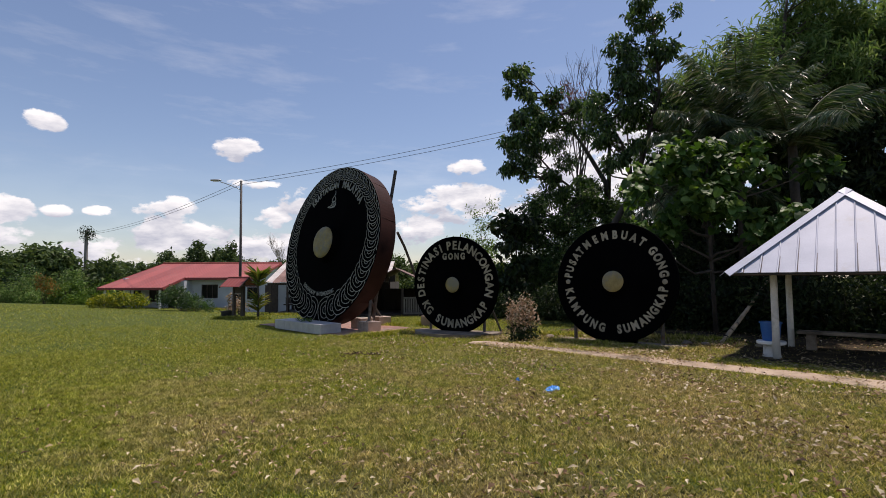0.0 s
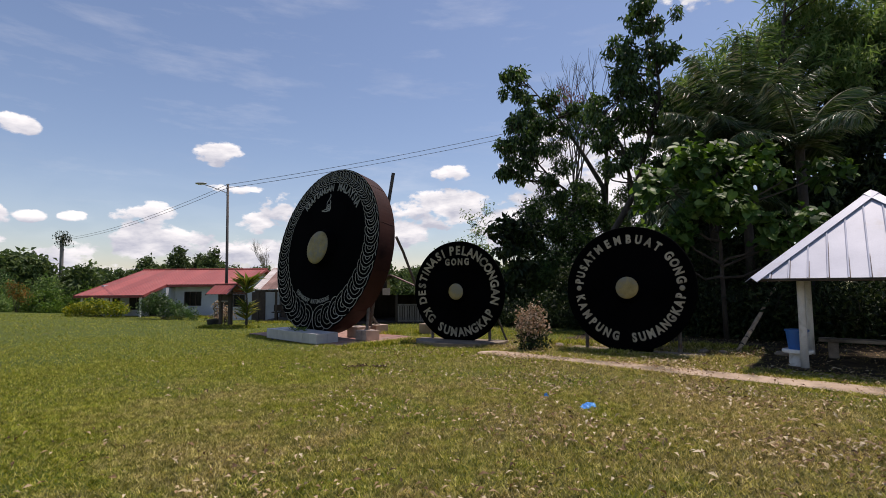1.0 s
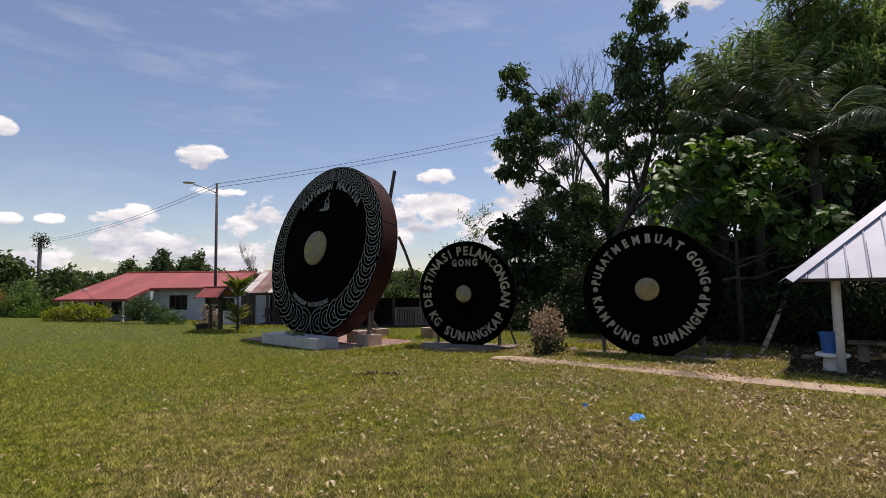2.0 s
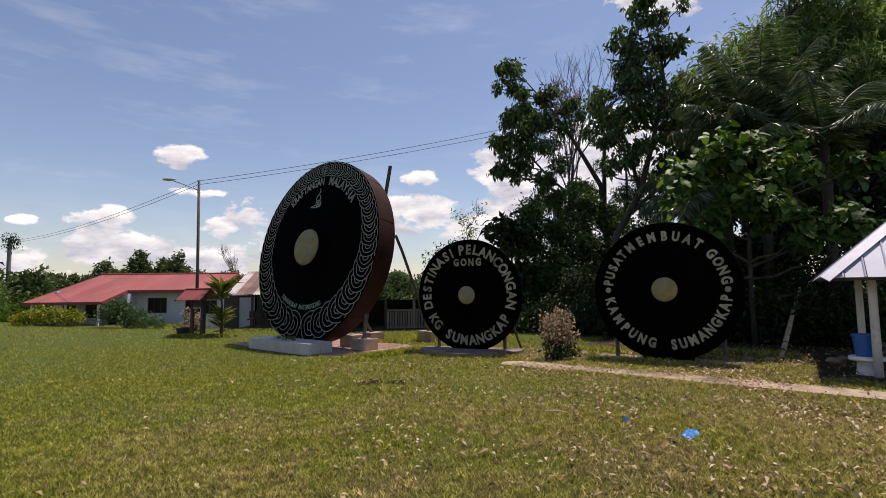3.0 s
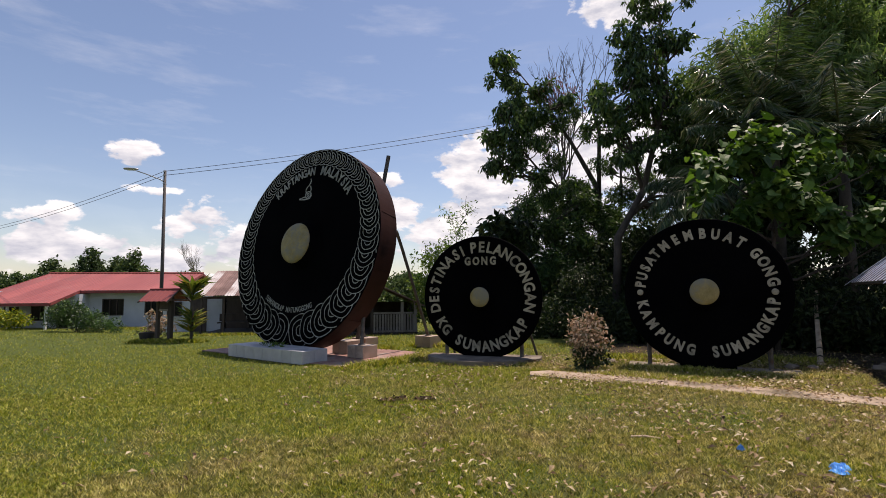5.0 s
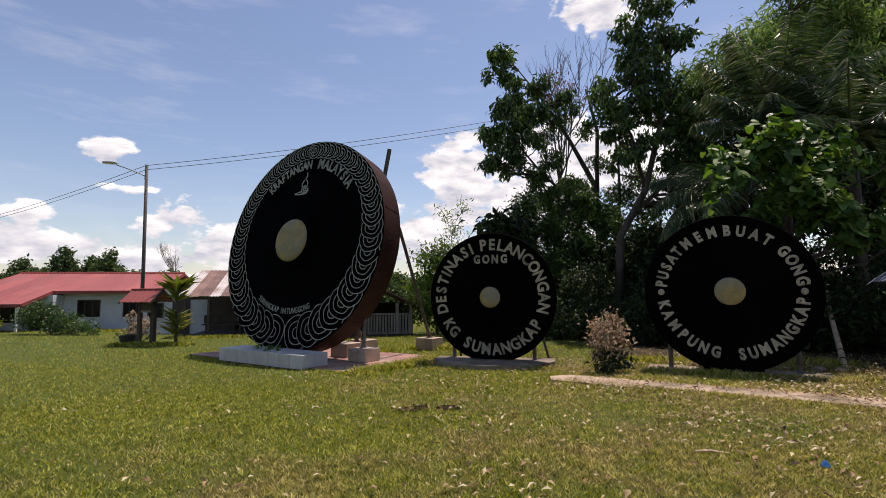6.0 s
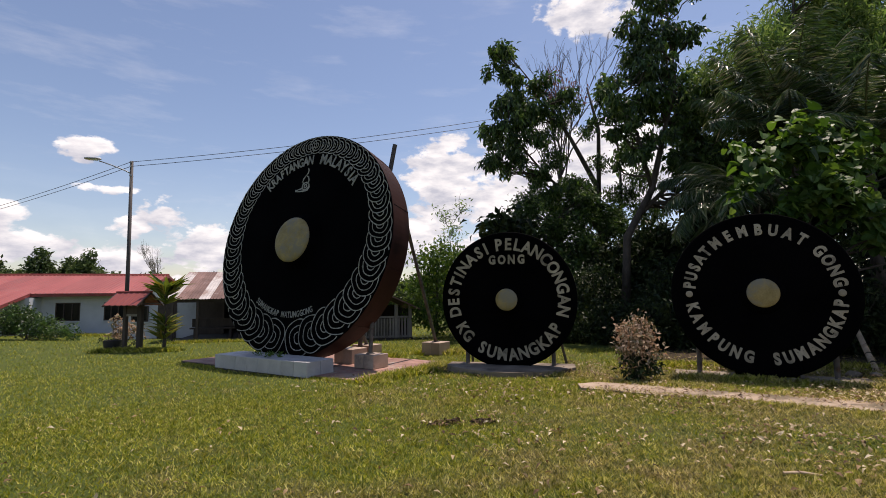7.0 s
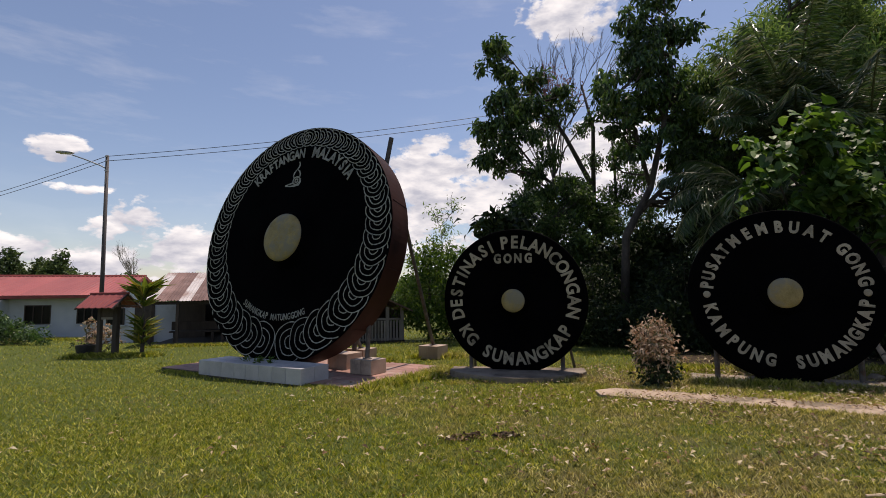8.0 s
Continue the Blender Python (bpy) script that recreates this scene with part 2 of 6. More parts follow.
M_GROUND = ground_material()
M_GRASS = grass_material()
M_ROTTEN = foliage("rotting_leaves", [(0.04, 0.03, 0.02), (0.10, 0.07, 0.04), (0.22, 0.15, 0.09)], 0.1, 0.8, 0.15)
M_LITTER = foliage("dry_leaves", [(0.05, 0.03, 0.018), (0.20, 0.12, 0.06), (0.36, 0.26, 0.14), (0.48, 0.38, 0.23), (0.58, 0.50, 0.35)], 0.12, 0.7, 0.2)
M_BLACK = surface("black_flat_paint", (0.0007, 0.0007, 0.0009), (0.0024, 0.0024, 0.0028), 0.85, 1.2, 40, 0.05, spec=0.02, vary=0)
M_RIM = surface("red_brown_rim_paint", (0.021, 0.0075, 0.006), (0.048, 0.018, 0.014), 0.6, 1.1, 30, 0.1, stain=(0.012, 0.0055, 0.005), stain_at=0.6, vary=0, spec=0.12)
M_WHITE_LETTER = surface("faded_cream_paint", (0.20, 0.175, 0.125), (0.38, 0.345, 0.26), 0.75, 5, 60, 0.1, stain=(0.09, 0.08, 0.06), stain_at=0.60)
M_LINE = surface("grey_line_paint", (0.17, 0.17, 0.145), (0.33, 0.33, 0.285), 0.7, 7, 60, 0.05, stain=(0.09, 0.09, 0.075), stain_at=0.62)
M_GOLD = surface("weathered_gold_paint", (0.19, 0.145, 0.045), (0.34, 0.27, 0.115), 0.65, 4.5, 45, 0.2, stain=(0.20, 0.185, 0.13), stain_at=0.52, vary=0.05)
M_TILE_WHITE = surface("white_glazed_tile", (0.36, 0.36, 0.37), (0.50, 0.50, 0.50), 0.4, 3, 50, 0.05, stain=(0.24, 0.23, 0.21), stain_at=0.66, vary=0.07, spec=0.3)
M_TILE_TAN = surface("pale_tan_tile", (0.32, 0.235, 0.175), (0.46, 0.36, 0.28), 0.5, 3, 50, 0.05, stain=(0.20, 0.15, 0.12), stain_at=0.62, vary=0.12)
M_TILE_RED = surface("terracotta_paving", (0.22, 0.11, 0.085), (0.38, 0.22, 0.17), 0.7, 2.5, 50, 0.15, stain=(0.30, 0.25, 0.20), stain_at=0.58, vary=0.14)
M_GROUT = surface("dark_grout", (0.05, 0.045, 0.04), (0.10, 0.09, 0.08), 0.9, 4, 50, 0.2)
M_CONCRETE = surface("weathered_concrete", (0.14, 0.108, 0.080), (0.30, 0.25, 0.195), 0.88, 2.2, 60, 0.3, stain=(0.07, 0.058, 0.045), stain_at=0.56)
M_PATH = surface("sandy_concrete_path", (0.25, 0.185, 0.13), (0.40, 0.31, 0.225), 0.92, 1.8, 70, 0.4, stain=(0.14, 0.11, 0.07), stain_at=0.56)
M_STEEL = surface("dull_painted_steel", (0.05, 0.046, 0.043), (0.13, 0.122, 0.115), 0.6, 8, 60, 0.15, stain=(0.07, 0.038, 0.024), stain_at=0.6, spec=0.25)
M_POLE = surface("dark_timber_pole", (0.035, 0.032, 0.032), (0.085, 0.075, 0.07), 0.75, 5, 40, 0.3, stretch=(1, 1, 0.2))
M_GALV = surface("galvanised_grey", (0.30, 0.31, 0.32), (0.48, 0.49, 0.50), 0.45, 4, 50, 0.1, metal=0.5)
M_ROOF_WHITE = surface("pale_blue_white_roof_sheet", (0.33, 0.36, 0.45), (0.45, 0.48, 0.57), 0.5, 1.6, 50, 0.08, stain=(0.30, 0.29, 0.30), stain_at=0.64, vary=0.05, spec=0.3)
M_RUST = surface("rust_and_dirt", (0.06, 0.045, 0.04), (0.16, 0.11, 0.09), 0.85, 8, 60, 0.3)
M_WHITE_PAINT = surface("white_limewashed_post", (0.58, 0.57, 0.54), (0.78, 0.77, 0.74), 0.7, 4, 50, 0.15, stain=(0.36, 0.34, 0.29), stain_at=0.63)
M_ROOF_RED = surface("faded_red_roof_sheet", (0.22, 0.050, 0.045), (0.34, 0.095, 0.080), 0.5, 0.8, 40, 0.08, stain=(0.27, 0.12, 0.10), stain_at=0.62, stretch=(1, 0.25, 1), spec=0.3)
M_FASCIA = surface("dark_red_fascia", (0.17, 0.03, 0.028), (0.27, 0.06, 0.05), 0.6, 3, 40, 0.1)
M_WALL = surface("pale_blue_white_wall", (0.42, 0.455, 0.49), (0.55, 0.58, 0.615), 0.85, 1.2, 40, 0.1, stain=(0.36, 0.38, 0.39), stain_at=0.66, vary=0.03, spec=0.2)
M_GLASS = surface("dark_louvre_glass", (0.004, 0.005, 0.006), (0.012, 0.013, 0.014), 0.2, 3, 30, 0.0, spec=0.15)
M_FRAME = surface("dark_brown_frame", (0.03, 0.02, 0.016), (0.07, 0.05, 0.04), 0.6, 6, 50, 0.1)
M_SHEET_PALE = surface("pale_corrugated_sheet", (0.42, 0.38, 0.36), (0.62, 0.59, 0.57), 0.6, 1.2, 40, 0.1, stain=(0.27, 0.18, 0.15), stain_at=0.56)
M_SHEET_RUST = surface("rusted_corrugated_sheet", (0.11, 0.060, 0.050), (0.24, 0.15, 0.13), 0.8, 1.4, 40, 0.2, stain=(0.36, 0.30, 0.28), stain_at=0.64)
M_WOOD_DARK = surface("dark_old_timber", (0.030, 0.024, 0.020), (0.085, 0.068, 0.055), 0.85, 3, 40, 0.35, stretch=(1, 1, 0.15))
M_WOOD_GREY = surface("silvered_timber", (0.15, 0.135, 0.12), (0.32, 0.30, 0.27), 0.85, 4, 40, 0.35, stretch=(1, 1, 0.15))
M_BLUE = surface("blue_plastic", (0.010, 0.085, 0.30), (0.022, 0.14, 0.42), 0.4, 4, 50, 0.05, vary=0)
M_BLUE_BAG = surface("light_blue_plastic_film", (0.03, 0.22, 0.62), (0.16, 0.45, 0.85), 0.3, 14, 60, 0.2, vary=0)
M_RUBBER = surface("black_cable", (0.012, 0.012, 0.013), (0.025, 0.025, 0.027), 0.6, 5, 40, 0.0)
M_BARK = surface("grey_brown_bark", (0.030, 0.025, 0.020), (0.095, 0.080, 0.066), 0.9, 5, 45, 0.6, stretch=(1, 1, 0.35), dist=0.03)
M_BARK_PALE = surface("pale_bark", (0.22, 0.19, 0.15), (0.42, 0.38, 0.31), 0.85, 6, 40, 0.4, stretch=(1, 1, 0.5))
M_RACHIS = surface("green_frond_rib", (0.05, 0.06, 0.02), (0.12, 0.13, 0.05), 0.5, 5, 40, 0.1)
M_TWIG = surface("grey_dead_twig", (0.055, 0.046, 0.042), (0.13, 0.11, 0.10), 0.9, 5, 45, 0.3)
M_LOG = surface("peeled_pale_log", (0.40, 0.29, 0.185), (0.62, 0.49, 0.34), 0.8, 6, 40, 0.3, stain=(0.20, 0.14, 0.09), stain_at=0.6)
M_LAMP = surface("lamp_lens", (0.55, 0.55, 0.52), (0.7, 0.7, 0.68), 0.3, 5, 40, 0.0)

L_RUBBER = foliage("rubber_tree_leaves", [(0.011, 0.031, 0.007), (0.026, 0.064, 0.014), (0.058, 0.118, 0.028), (0.125, 0.19, 0.06)], 0.26, 0.38, 0.4)
# dark green leaves, taken near black to deepen the forest shade
L_DARK = foliage("shade_darkened_leaves", [(0.006, 0.014, 0.004), (0.012, 0.027, 0.008), (0.026, 0.050, 0.014), (0.075, 0.10, 0.038)], 0.18)
L_BAMBOO = foliage("feathery_leaves", [(0.05, 0.105, 0.028), (0.095, 0.17, 0.047), (0.14, 0.22, 0.066), (0.21, 0.275, 0.105)], 0.38)
L_MAC = foliage("large_heart_leaves", [(0.020, 0.052, 0.010), (0.042, 0.098, 0.019), (0.075, 0.15, 0.030), (0.12, 0.19, 0.048)], 0.32, 0.5, 0.25)
L_PALM = foliage("palm_leaflets", [(0.018, 0.044, 0.011), (0.036, 0.076, 0.020), (0.066, 0.11, 0.033), (0.22, 0.22, 0.14)], 0.2, 0.28, 0.55)
L_PURPLE = foliage("old_reddish_leaves", [(0.10, 0.055, 0.055), (0.16, 0.085, 0.085), (0.22, 0.14, 0.12)], 0.3)
L_RUSTY = foliage("rusty_orange_leaves", [(0.22, 0.085, 0.03), (0.32, 0.15, 0.06), (0.14, 0.10, 0.04)], 0.3)
L_YELLOW = foliage("yellow_green_leaves", [(0.05, 0.09, 0.015), (0.11, 0.16, 0.02), (0.26, 0.29, 0.03), (0.42, 0.40, 0.06)], 0.35)
L_BUSH = foliage("garden_bush_leaves", [(0.022, 0.060, 0.010), (0.055, 0.115, 0.020), (0.095, 0.17, 0.032), (0.14, 0.21, 0.045)], 0.35)
L_CROTON = foliage("variegated_croton_leaves", [(0.38, 0.24, 0.15), (0.56, 0.42, 0.29), (0.22, 0.14, 0.07), (0.06, 0.085, 0.03), (0.66, 0.54, 0.41), (0.10, 0.06, 0.03)], 0.25)
L_ORANGE = foliage("orange_blossom", [(0.06, 0.10, 0.02), (0.10, 0.14, 0.03), (0.34, 0.15, 0.04), (0.08, 0.12, 0.03)], 0.3)
L_FAR = foliage("distant_leaves", [(0.035, 0.065, 0.022), (0.065, 0.105, 0.034), (0.11, 0.155, 0.05)], 0.3)


# ---------------------------------------------------------------- mesh helpers
def mesh_np(name, verts, faces, mat, smooth=False):
    me = bpy.data.meshes.new(name)
    verts, faces = np.asarray(verts, np.float32), np.asarray(faces, np.int32)
    k = faces.shape[1]
    me.vertices.add(len(verts))
    me.vertices.foreach_set("co", verts.ravel())
    me.loops.add(faces.size)
    me.loops.foreach_set("vertex_index", faces.ravel())
    me.polygons.add(len(faces))
    me.polygons.foreach_set("loop_start", np.arange(0, faces.size, k, dtype=np.int32))
    me.polygons.foreach_set("use_smooth", np.full(len(faces), smooth))
    me.update(calc_edges=True)
    me.validate()
    me.materials.append(mat)
    return me


def part(name, bm, mat, parent=None, label="", m=None, smooth=False):
    me = bpy.data.meshes.new(name)
    bm.normal_update()
    bm.to_mesh(me)
    bm.free()
    if smooth:
        for poly in me.polygons:
            poly.use_smooth = True
    me.materials.append(mat)
    return place(name, me, parent, label, m)


def place(name, me, parent=None, label="", m=None):
    ob = new(name, me)
    if parent is not None:
        ob.parent = parent
    if m is not None:
        ob.matrix_basis = m
    if label:
        tagged(ob, label)
    return ob


def thing(name, m, label, category, group="", kind=""):
    ob = new(name)
    ob.empty_display_size = 0.2
    ob.matrix_basis = m
    return tagged(ob, label, category, group, kind)


def box(x0, x1, y0, y1, z0, z1, bevel=0.0, bm=None, seg=1):
    out = bm or bmesh.new()
    r = bmesh.ops.create_cube(out, size=1)
    bmesh.ops.transform(out, matrix=Matrix.LocRotScale(((x0 + x1) / 2, (y0 + y1) / 2, (z0 + z1) / 2), None, (x1 - x0, y1 - y0, z1 - z0)), verts=r["verts"])
    if bevel:
        edges = list({e for v in r["verts"] for e in v.link_edges})
        bmesh.ops.bevel(out, geom=edges, offset=bevel, segments=seg, affect="EDGES", profile=0.5)
    return out


def tube(points, radii, n=10, bm=None, cap=True):
    """A tapered round bar along points."""
    out = bm or bmesh.new()
    pts = [Vector(q) for q in points]
    if not isinstance(radii, (list, tuple)):
        radii = [radii] * len(pts)
    rings, side = [], None
    for i, q in enumerate(pts):
        d = (pts[min(i + 1, len(pts) - 1)] - pts[max(i - 1, 0)]).normalized()
        if side is None:
            side = d.cross(Vector((0.31, 0.87, 0.38))).normalized()
        side = (side - d * side.dot(d)).normalized()
        up = d.cross(side)
        rings.append([out.verts.new(q + radii[i] * (math.cos(a) * side + math.sin(a) * up)) for a in [2 * math.pi * j / n for j in range(n)]])
    for a, b in zip(rings, rings[1:]):
        for j in range(n):
            out.faces.new((a[j], a[(j + 1) % n], b[(j + 1) % n], b[j]))
    if cap:
        out.faces.new(rings[0][::-1])
        out.faces.new(rings[-1])
    return out


def lathe(profile, n=96, bm=None):
    """Turns (radius, depth) pairs round the y axis, front to back."""
    out = bm or bmesh.new()
    rings = []
    for r, y in profile:
        if r < 1e-6:
            rings.append([out.verts.new((0, y, 0))])
        else:
            rings.append([out.verts.new((r * math.cos(2 * math.pi * j / n), y, r * math.sin(2 * math.pi * j / n))) for j in range(n)])
    for a, b in zip(rings, rings[1:]):
        for j in range(n):
            k = (j + 1) % n
            if len(a) == 1 and len(b) > 1:
                out.faces.new((a[0], b[k], b[j]))
            elif len(b) == 1 and len(a) > 1:
                out.faces.new((a[j], a[k], b[0]))
            else:
                out.faces.new((a[j], a[k], b[k], b[j]))
    return out


def prism(outline, z0, z1, bevel=0.0):
    """A flat slab of any outline (counter-clockwise)."""
    out = bmesh.new()
    lo = [out.verts.new((x, y, z0)) for x, y in outline]
    hi = [out.verts.new((x, y, z1)) for x, y in outline]
    out.faces.new(lo[::-1])
    top = out.faces.new(hi)
    n = len(lo)
    for i in range(n):
        out.faces.new((lo[i], lo[(i + 1) % n], hi[(i + 1) % n], hi[i]))
    if bevel:
        bmesh.ops.bevel(out, geom=list(top.edges), offset=bevel, segments=2, affect="EDGES", profile=0.5)
    return out


def leaf_mesh(name, base, way, length, width, mat, rng, fold=0.25, curl=0.2, flat=0.0):
    """Leaves as folded blades: arrays of base points, directions and sizes."""
    n = len(base)
    way = way / np.linalg.norm(way, axis=1, keepdims=True)
    rnd = rng.normal(size=(n, 3)) + np.array([0, 0, flat])
    side = np.cross(way, rnd)
    side /= np.linalg.norm(side, axis=1, keepdims=True) + 1e-9
    nor = np.cross(side, way)
    flip = np.sign(nor[:, 2:3] + 1e-6)
    nor, side = nor * flip, side * flip
    L, W = length[:, None], width[:, None]
    mid = base + way * L * 0.45
    v = np.stack([base, mid + side * W * 0.5 + nor * W * fold, base + way * L - nor * L * curl, mid - side * W * 0.5 + nor * W * fold, mid], 1)
    i = np.arange(n)[:, None] * 5
    f = np.concatenate([i + np.array([0, 4, 1]), i + np.array([1, 4, 2]), i + np.array([0, 3, 4]), i + np.array([4, 3, 2])])
    return mesh_np(name, v.reshape(-1, 3), f, mat)


def blob_points(rng, blobs, per_m3, shell=0.55):
    """Points spread in uneven ellipsoids (x, y, z, r), thicker towards the skin."""
    pts = []
    for x, y, z, r in blobs:
        n = max(8, int(per_m3 * r ** 2.4))
        d = rng.normal(size=(n, 3))
        d /= np.linalg.norm(d, axis=1, keepdims=True)
        lump = 0.75 + 0.45 * np.sin(d[:, :1] * 4.1 + x * 3) * np.sin(d[:, 1:2] * 3.7 + z * 2) * np.sin(d[:, 2:] * 4.3 + y) + 0.18 * rng.random((n, 1))
        rad = r * lump * (shell + (1 - shell) * rng.random((n, 1))) ** 0.8
        pts.append(np.array([x, y, z]) + d * rad * np.array([1, 1, 0.82]))
    return np.concatenate(pts)


def clump_leaves(name, rng, blobs, mat, twigs, per, length, width, droop=0.4, spread=0.16, shell=0.55):
    """A crown: twig ends in blobs, each with a bunch of leaves."""
    ends = blob_points(rng, blobs, twigs, shell)
    base = np.repeat(ends, per, 0) + rng.normal(size=(len(ends) * per, 3)) * spread
    way = rng.normal(size=base.shape) + np.array([0, 0, -droop])
    k = 0.65 + 0.7 * rng.random(len(base))
    return leaf_mesh(name, base, way, length * k, width * k, mat, rng)


def ground_z(x, y):
    z = -0.04 + 0.015 * np.clip(x, -4, 2) - 0.008 * np.clip(y - 12, 0, 33) - 0.0012 * np.clip(y - 20, 0, 25) ** 2 + 0.03 * np.clip(-x - 14, 0, 26)
    fade = np.clip((60 - np.hypot(x + 5, y - 15)) / 20, 0, 1)
    return z * fade - 0.3 * (1 - fade) + 0.012 * np.sin(x * 1.3 + 0.7 * y) * np.sin(y * 1.1 - 0.4 * x)


def gz(x, y):
    return float(ground_z(np.array(x, float), np.array(y, float)))


# ---------------------------------------------------------------- ground
def build_ground():
    def axis(c, near, far):
        a = np.arange(-near, near + 0.01, 0.5)
        g = near * 1.13 ** np.arange(1, 60)
        g = g[g < far]
        return c + np.concatenate([-g[::-1], a, g])
    xs, ys = axis(0, 30, 2500), axis(15, 30, 2500)
    X, Y = np.meshgrid(xs, ys)
    v = np.stack([X, Y, ground_z(X, Y)], -1).reshape(-1, 3)
    w = len(xs)
    i = (np.arange(len(ys) - 1)[:, None] * w + np.arange(w - 1)[None]).ravel()
    f = np.stack([i, i + 1, i + w + 1, i + w], 1)
    tagged(new("ground", mesh_np("ground", v, f, M_GROUND, True)), "worn green lawn with dry brown patches", "lawn", kind="structure")


build_ground()


# ---------------------------------------------------------------- gongs
def letter_mesh(ch, height, bold, mat):
    cu = bpy.data.curves.new("letter", "FONT")
    cu.body, cu.size, cu.align_x, cu.align_y = ch, height * 1.4, "CENTER", "CENTER"
    cu.extrude, cu.offset, cu.resolution_u = 0.004, bold, 3
    tmp = bpy.data.objects.new("letter", cu)
    me = bpy.data.meshes.new_from_object(tmp)
    bpy.data.objects.remove(tmp)
    bpy.data.curves.remove(cu)
    me.materials.clear()
    me.materials.append(mat)
    return me


LETTERS = {}


def letter(ch, x, z, turn, height, parent, face, mat, bold=0.012, wide=1.0):
    """One painted letter on a gong's face, upright when turn is 0 (degrees, counter-clockwise)."""
    key = (ch, height, mat.name)
    if key not in LETTERS:
        LETTERS[key] = letter_mesh(ch, height, bold, mat)
    jig = random.uniform(-2.5, 2.5)
    m = face @ Matrix.Translation((x, -0.006, z)) @ pose(0, 0, 0, 90, 0, 0) @ pose(0, 0, 0, 0, 0, turn + jig) @ Matrix.Diagonal((wide, 1.0, 1, 1))
    return place("letter", LETTERS[key], parent, "", m)


WIDTHS = {"I": 0.55, "M": 1.2, "L": 0.85, "E": 0.9, "P": 0.92, "T": 0.92, "G": 1.05, "N": 1.05, " ": 0.8}


def arc_text(text, a0, a1, radius, height, parent, face, mat, outward=True, bold=0.012, wide=1.0, up=0.0):
    """Letters round an arc whose centre lies `up` above the face's centre; wide letters take more of the arc."""
    spans = [WIDTHS.get(ch, 1.0) for ch in text]
    total = sum(spans) - (spans[0] + spans[-1]) / 2
    at = 0.0
    for i, ch in enumerate(text):
        a = a0 + (a1 - a0) * at / total
        at += (spans[i] + spans[min(i + 1, len(spans) - 1)]) / 2
        turn = a - 90 if outward else a + 90
        if ch != " ":
            letter(ch, radius * math.cos(radians(a)), up + radius * math.sin(radians(a)), turn, height, parent, face, mat, bold, wide)


def ribbon(paths, width, y=-0.005):
    """Painted lines of even width on a face (x, z), raised a little."""
    out = bmesh.new()
    for pts in paths:
        prev = None
        for i, (x, z) in enumerate(pts):
            xa, za = pts[max(0, i - 1)]
            xb, zb = pts[min(len(pts) - 1, i + 1)]
            l = math.hypot(xb - xa, zb - za) or 1
            nx, nz = -(zb - za) / l, (xb - xa) / l
            w = width * (0.5 + 0.12 * math.sin(i * 1.7 + x * 9))
            cur = (out.verts.new((x + nx * w, y, z + nz * w)), out.verts.new((x - nx * w, y, z - nz * w)))
            if prev:
                out.faces.new((prev[0], prev[1], cur[1], cur[0]))
            prev = cur
    return out


def gong(x, y, phi, tilt, radius, centre_z, depth, rim_mat, label, lip=0.05):
    base = gz(x, y)
    g = thing("gong", pose(x, y, base, 0, 0, -phi), label, "gong", "giant gongs")
    face = Matrix.Translation((0, 0, centre_z - base)) @ pose(0, 0, 0, -tilt, 0, 0)
    part("face", lathe([(0, 0), (radius * 0.5, 0.0), (radius - lip, 0.0), (radius - 0.012, 0.004), (radius, 0.016)], 128), M_BLACK, g, "black painted gong face", face)
    part("rim", lathe([(radius, 0.016), (radius + 0.004, 0.05), (radius - 0.01, depth * 0.5), (radius - 0.03, depth - 0.03), (radius - 0.06, depth), (radius - 0.22, depth), (radius - 0.22, 0.05)], 128), rim_mat, g, "", face)
    part("back_plate", lathe([(0, depth * 0.45), (radius - 0.23, depth * 0.45), (radius - 0.23, depth * 0.45 + 0.02), (0, depth * 0.45 + 0.02)], 64), rim_mat, g, "", face)
    return g, face


def boss(g, face, radius, bulge, collar):
    part("boss_collar", lathe([(collar * 1.25, -0.002), (collar * 1.1, -0.05), (radius * 1.03, -bulge * 0.62), (radius * 0.97, -bulge * 0.66)][::-1], 64), M_BLACK, g, "", face, smooth=True)
    prof = [(radius * math.sin(a) ** 0.7 if a > 0 else 0, -bulge * (0.64 + 0.36 * math.cos(a))) for a in [radians(d) for d in range(0, 91, 9)]]
    part("boss", lathe(prof, 64), M_GOLD, g, "domed boss in weathered gold paint", face, smooth=True)


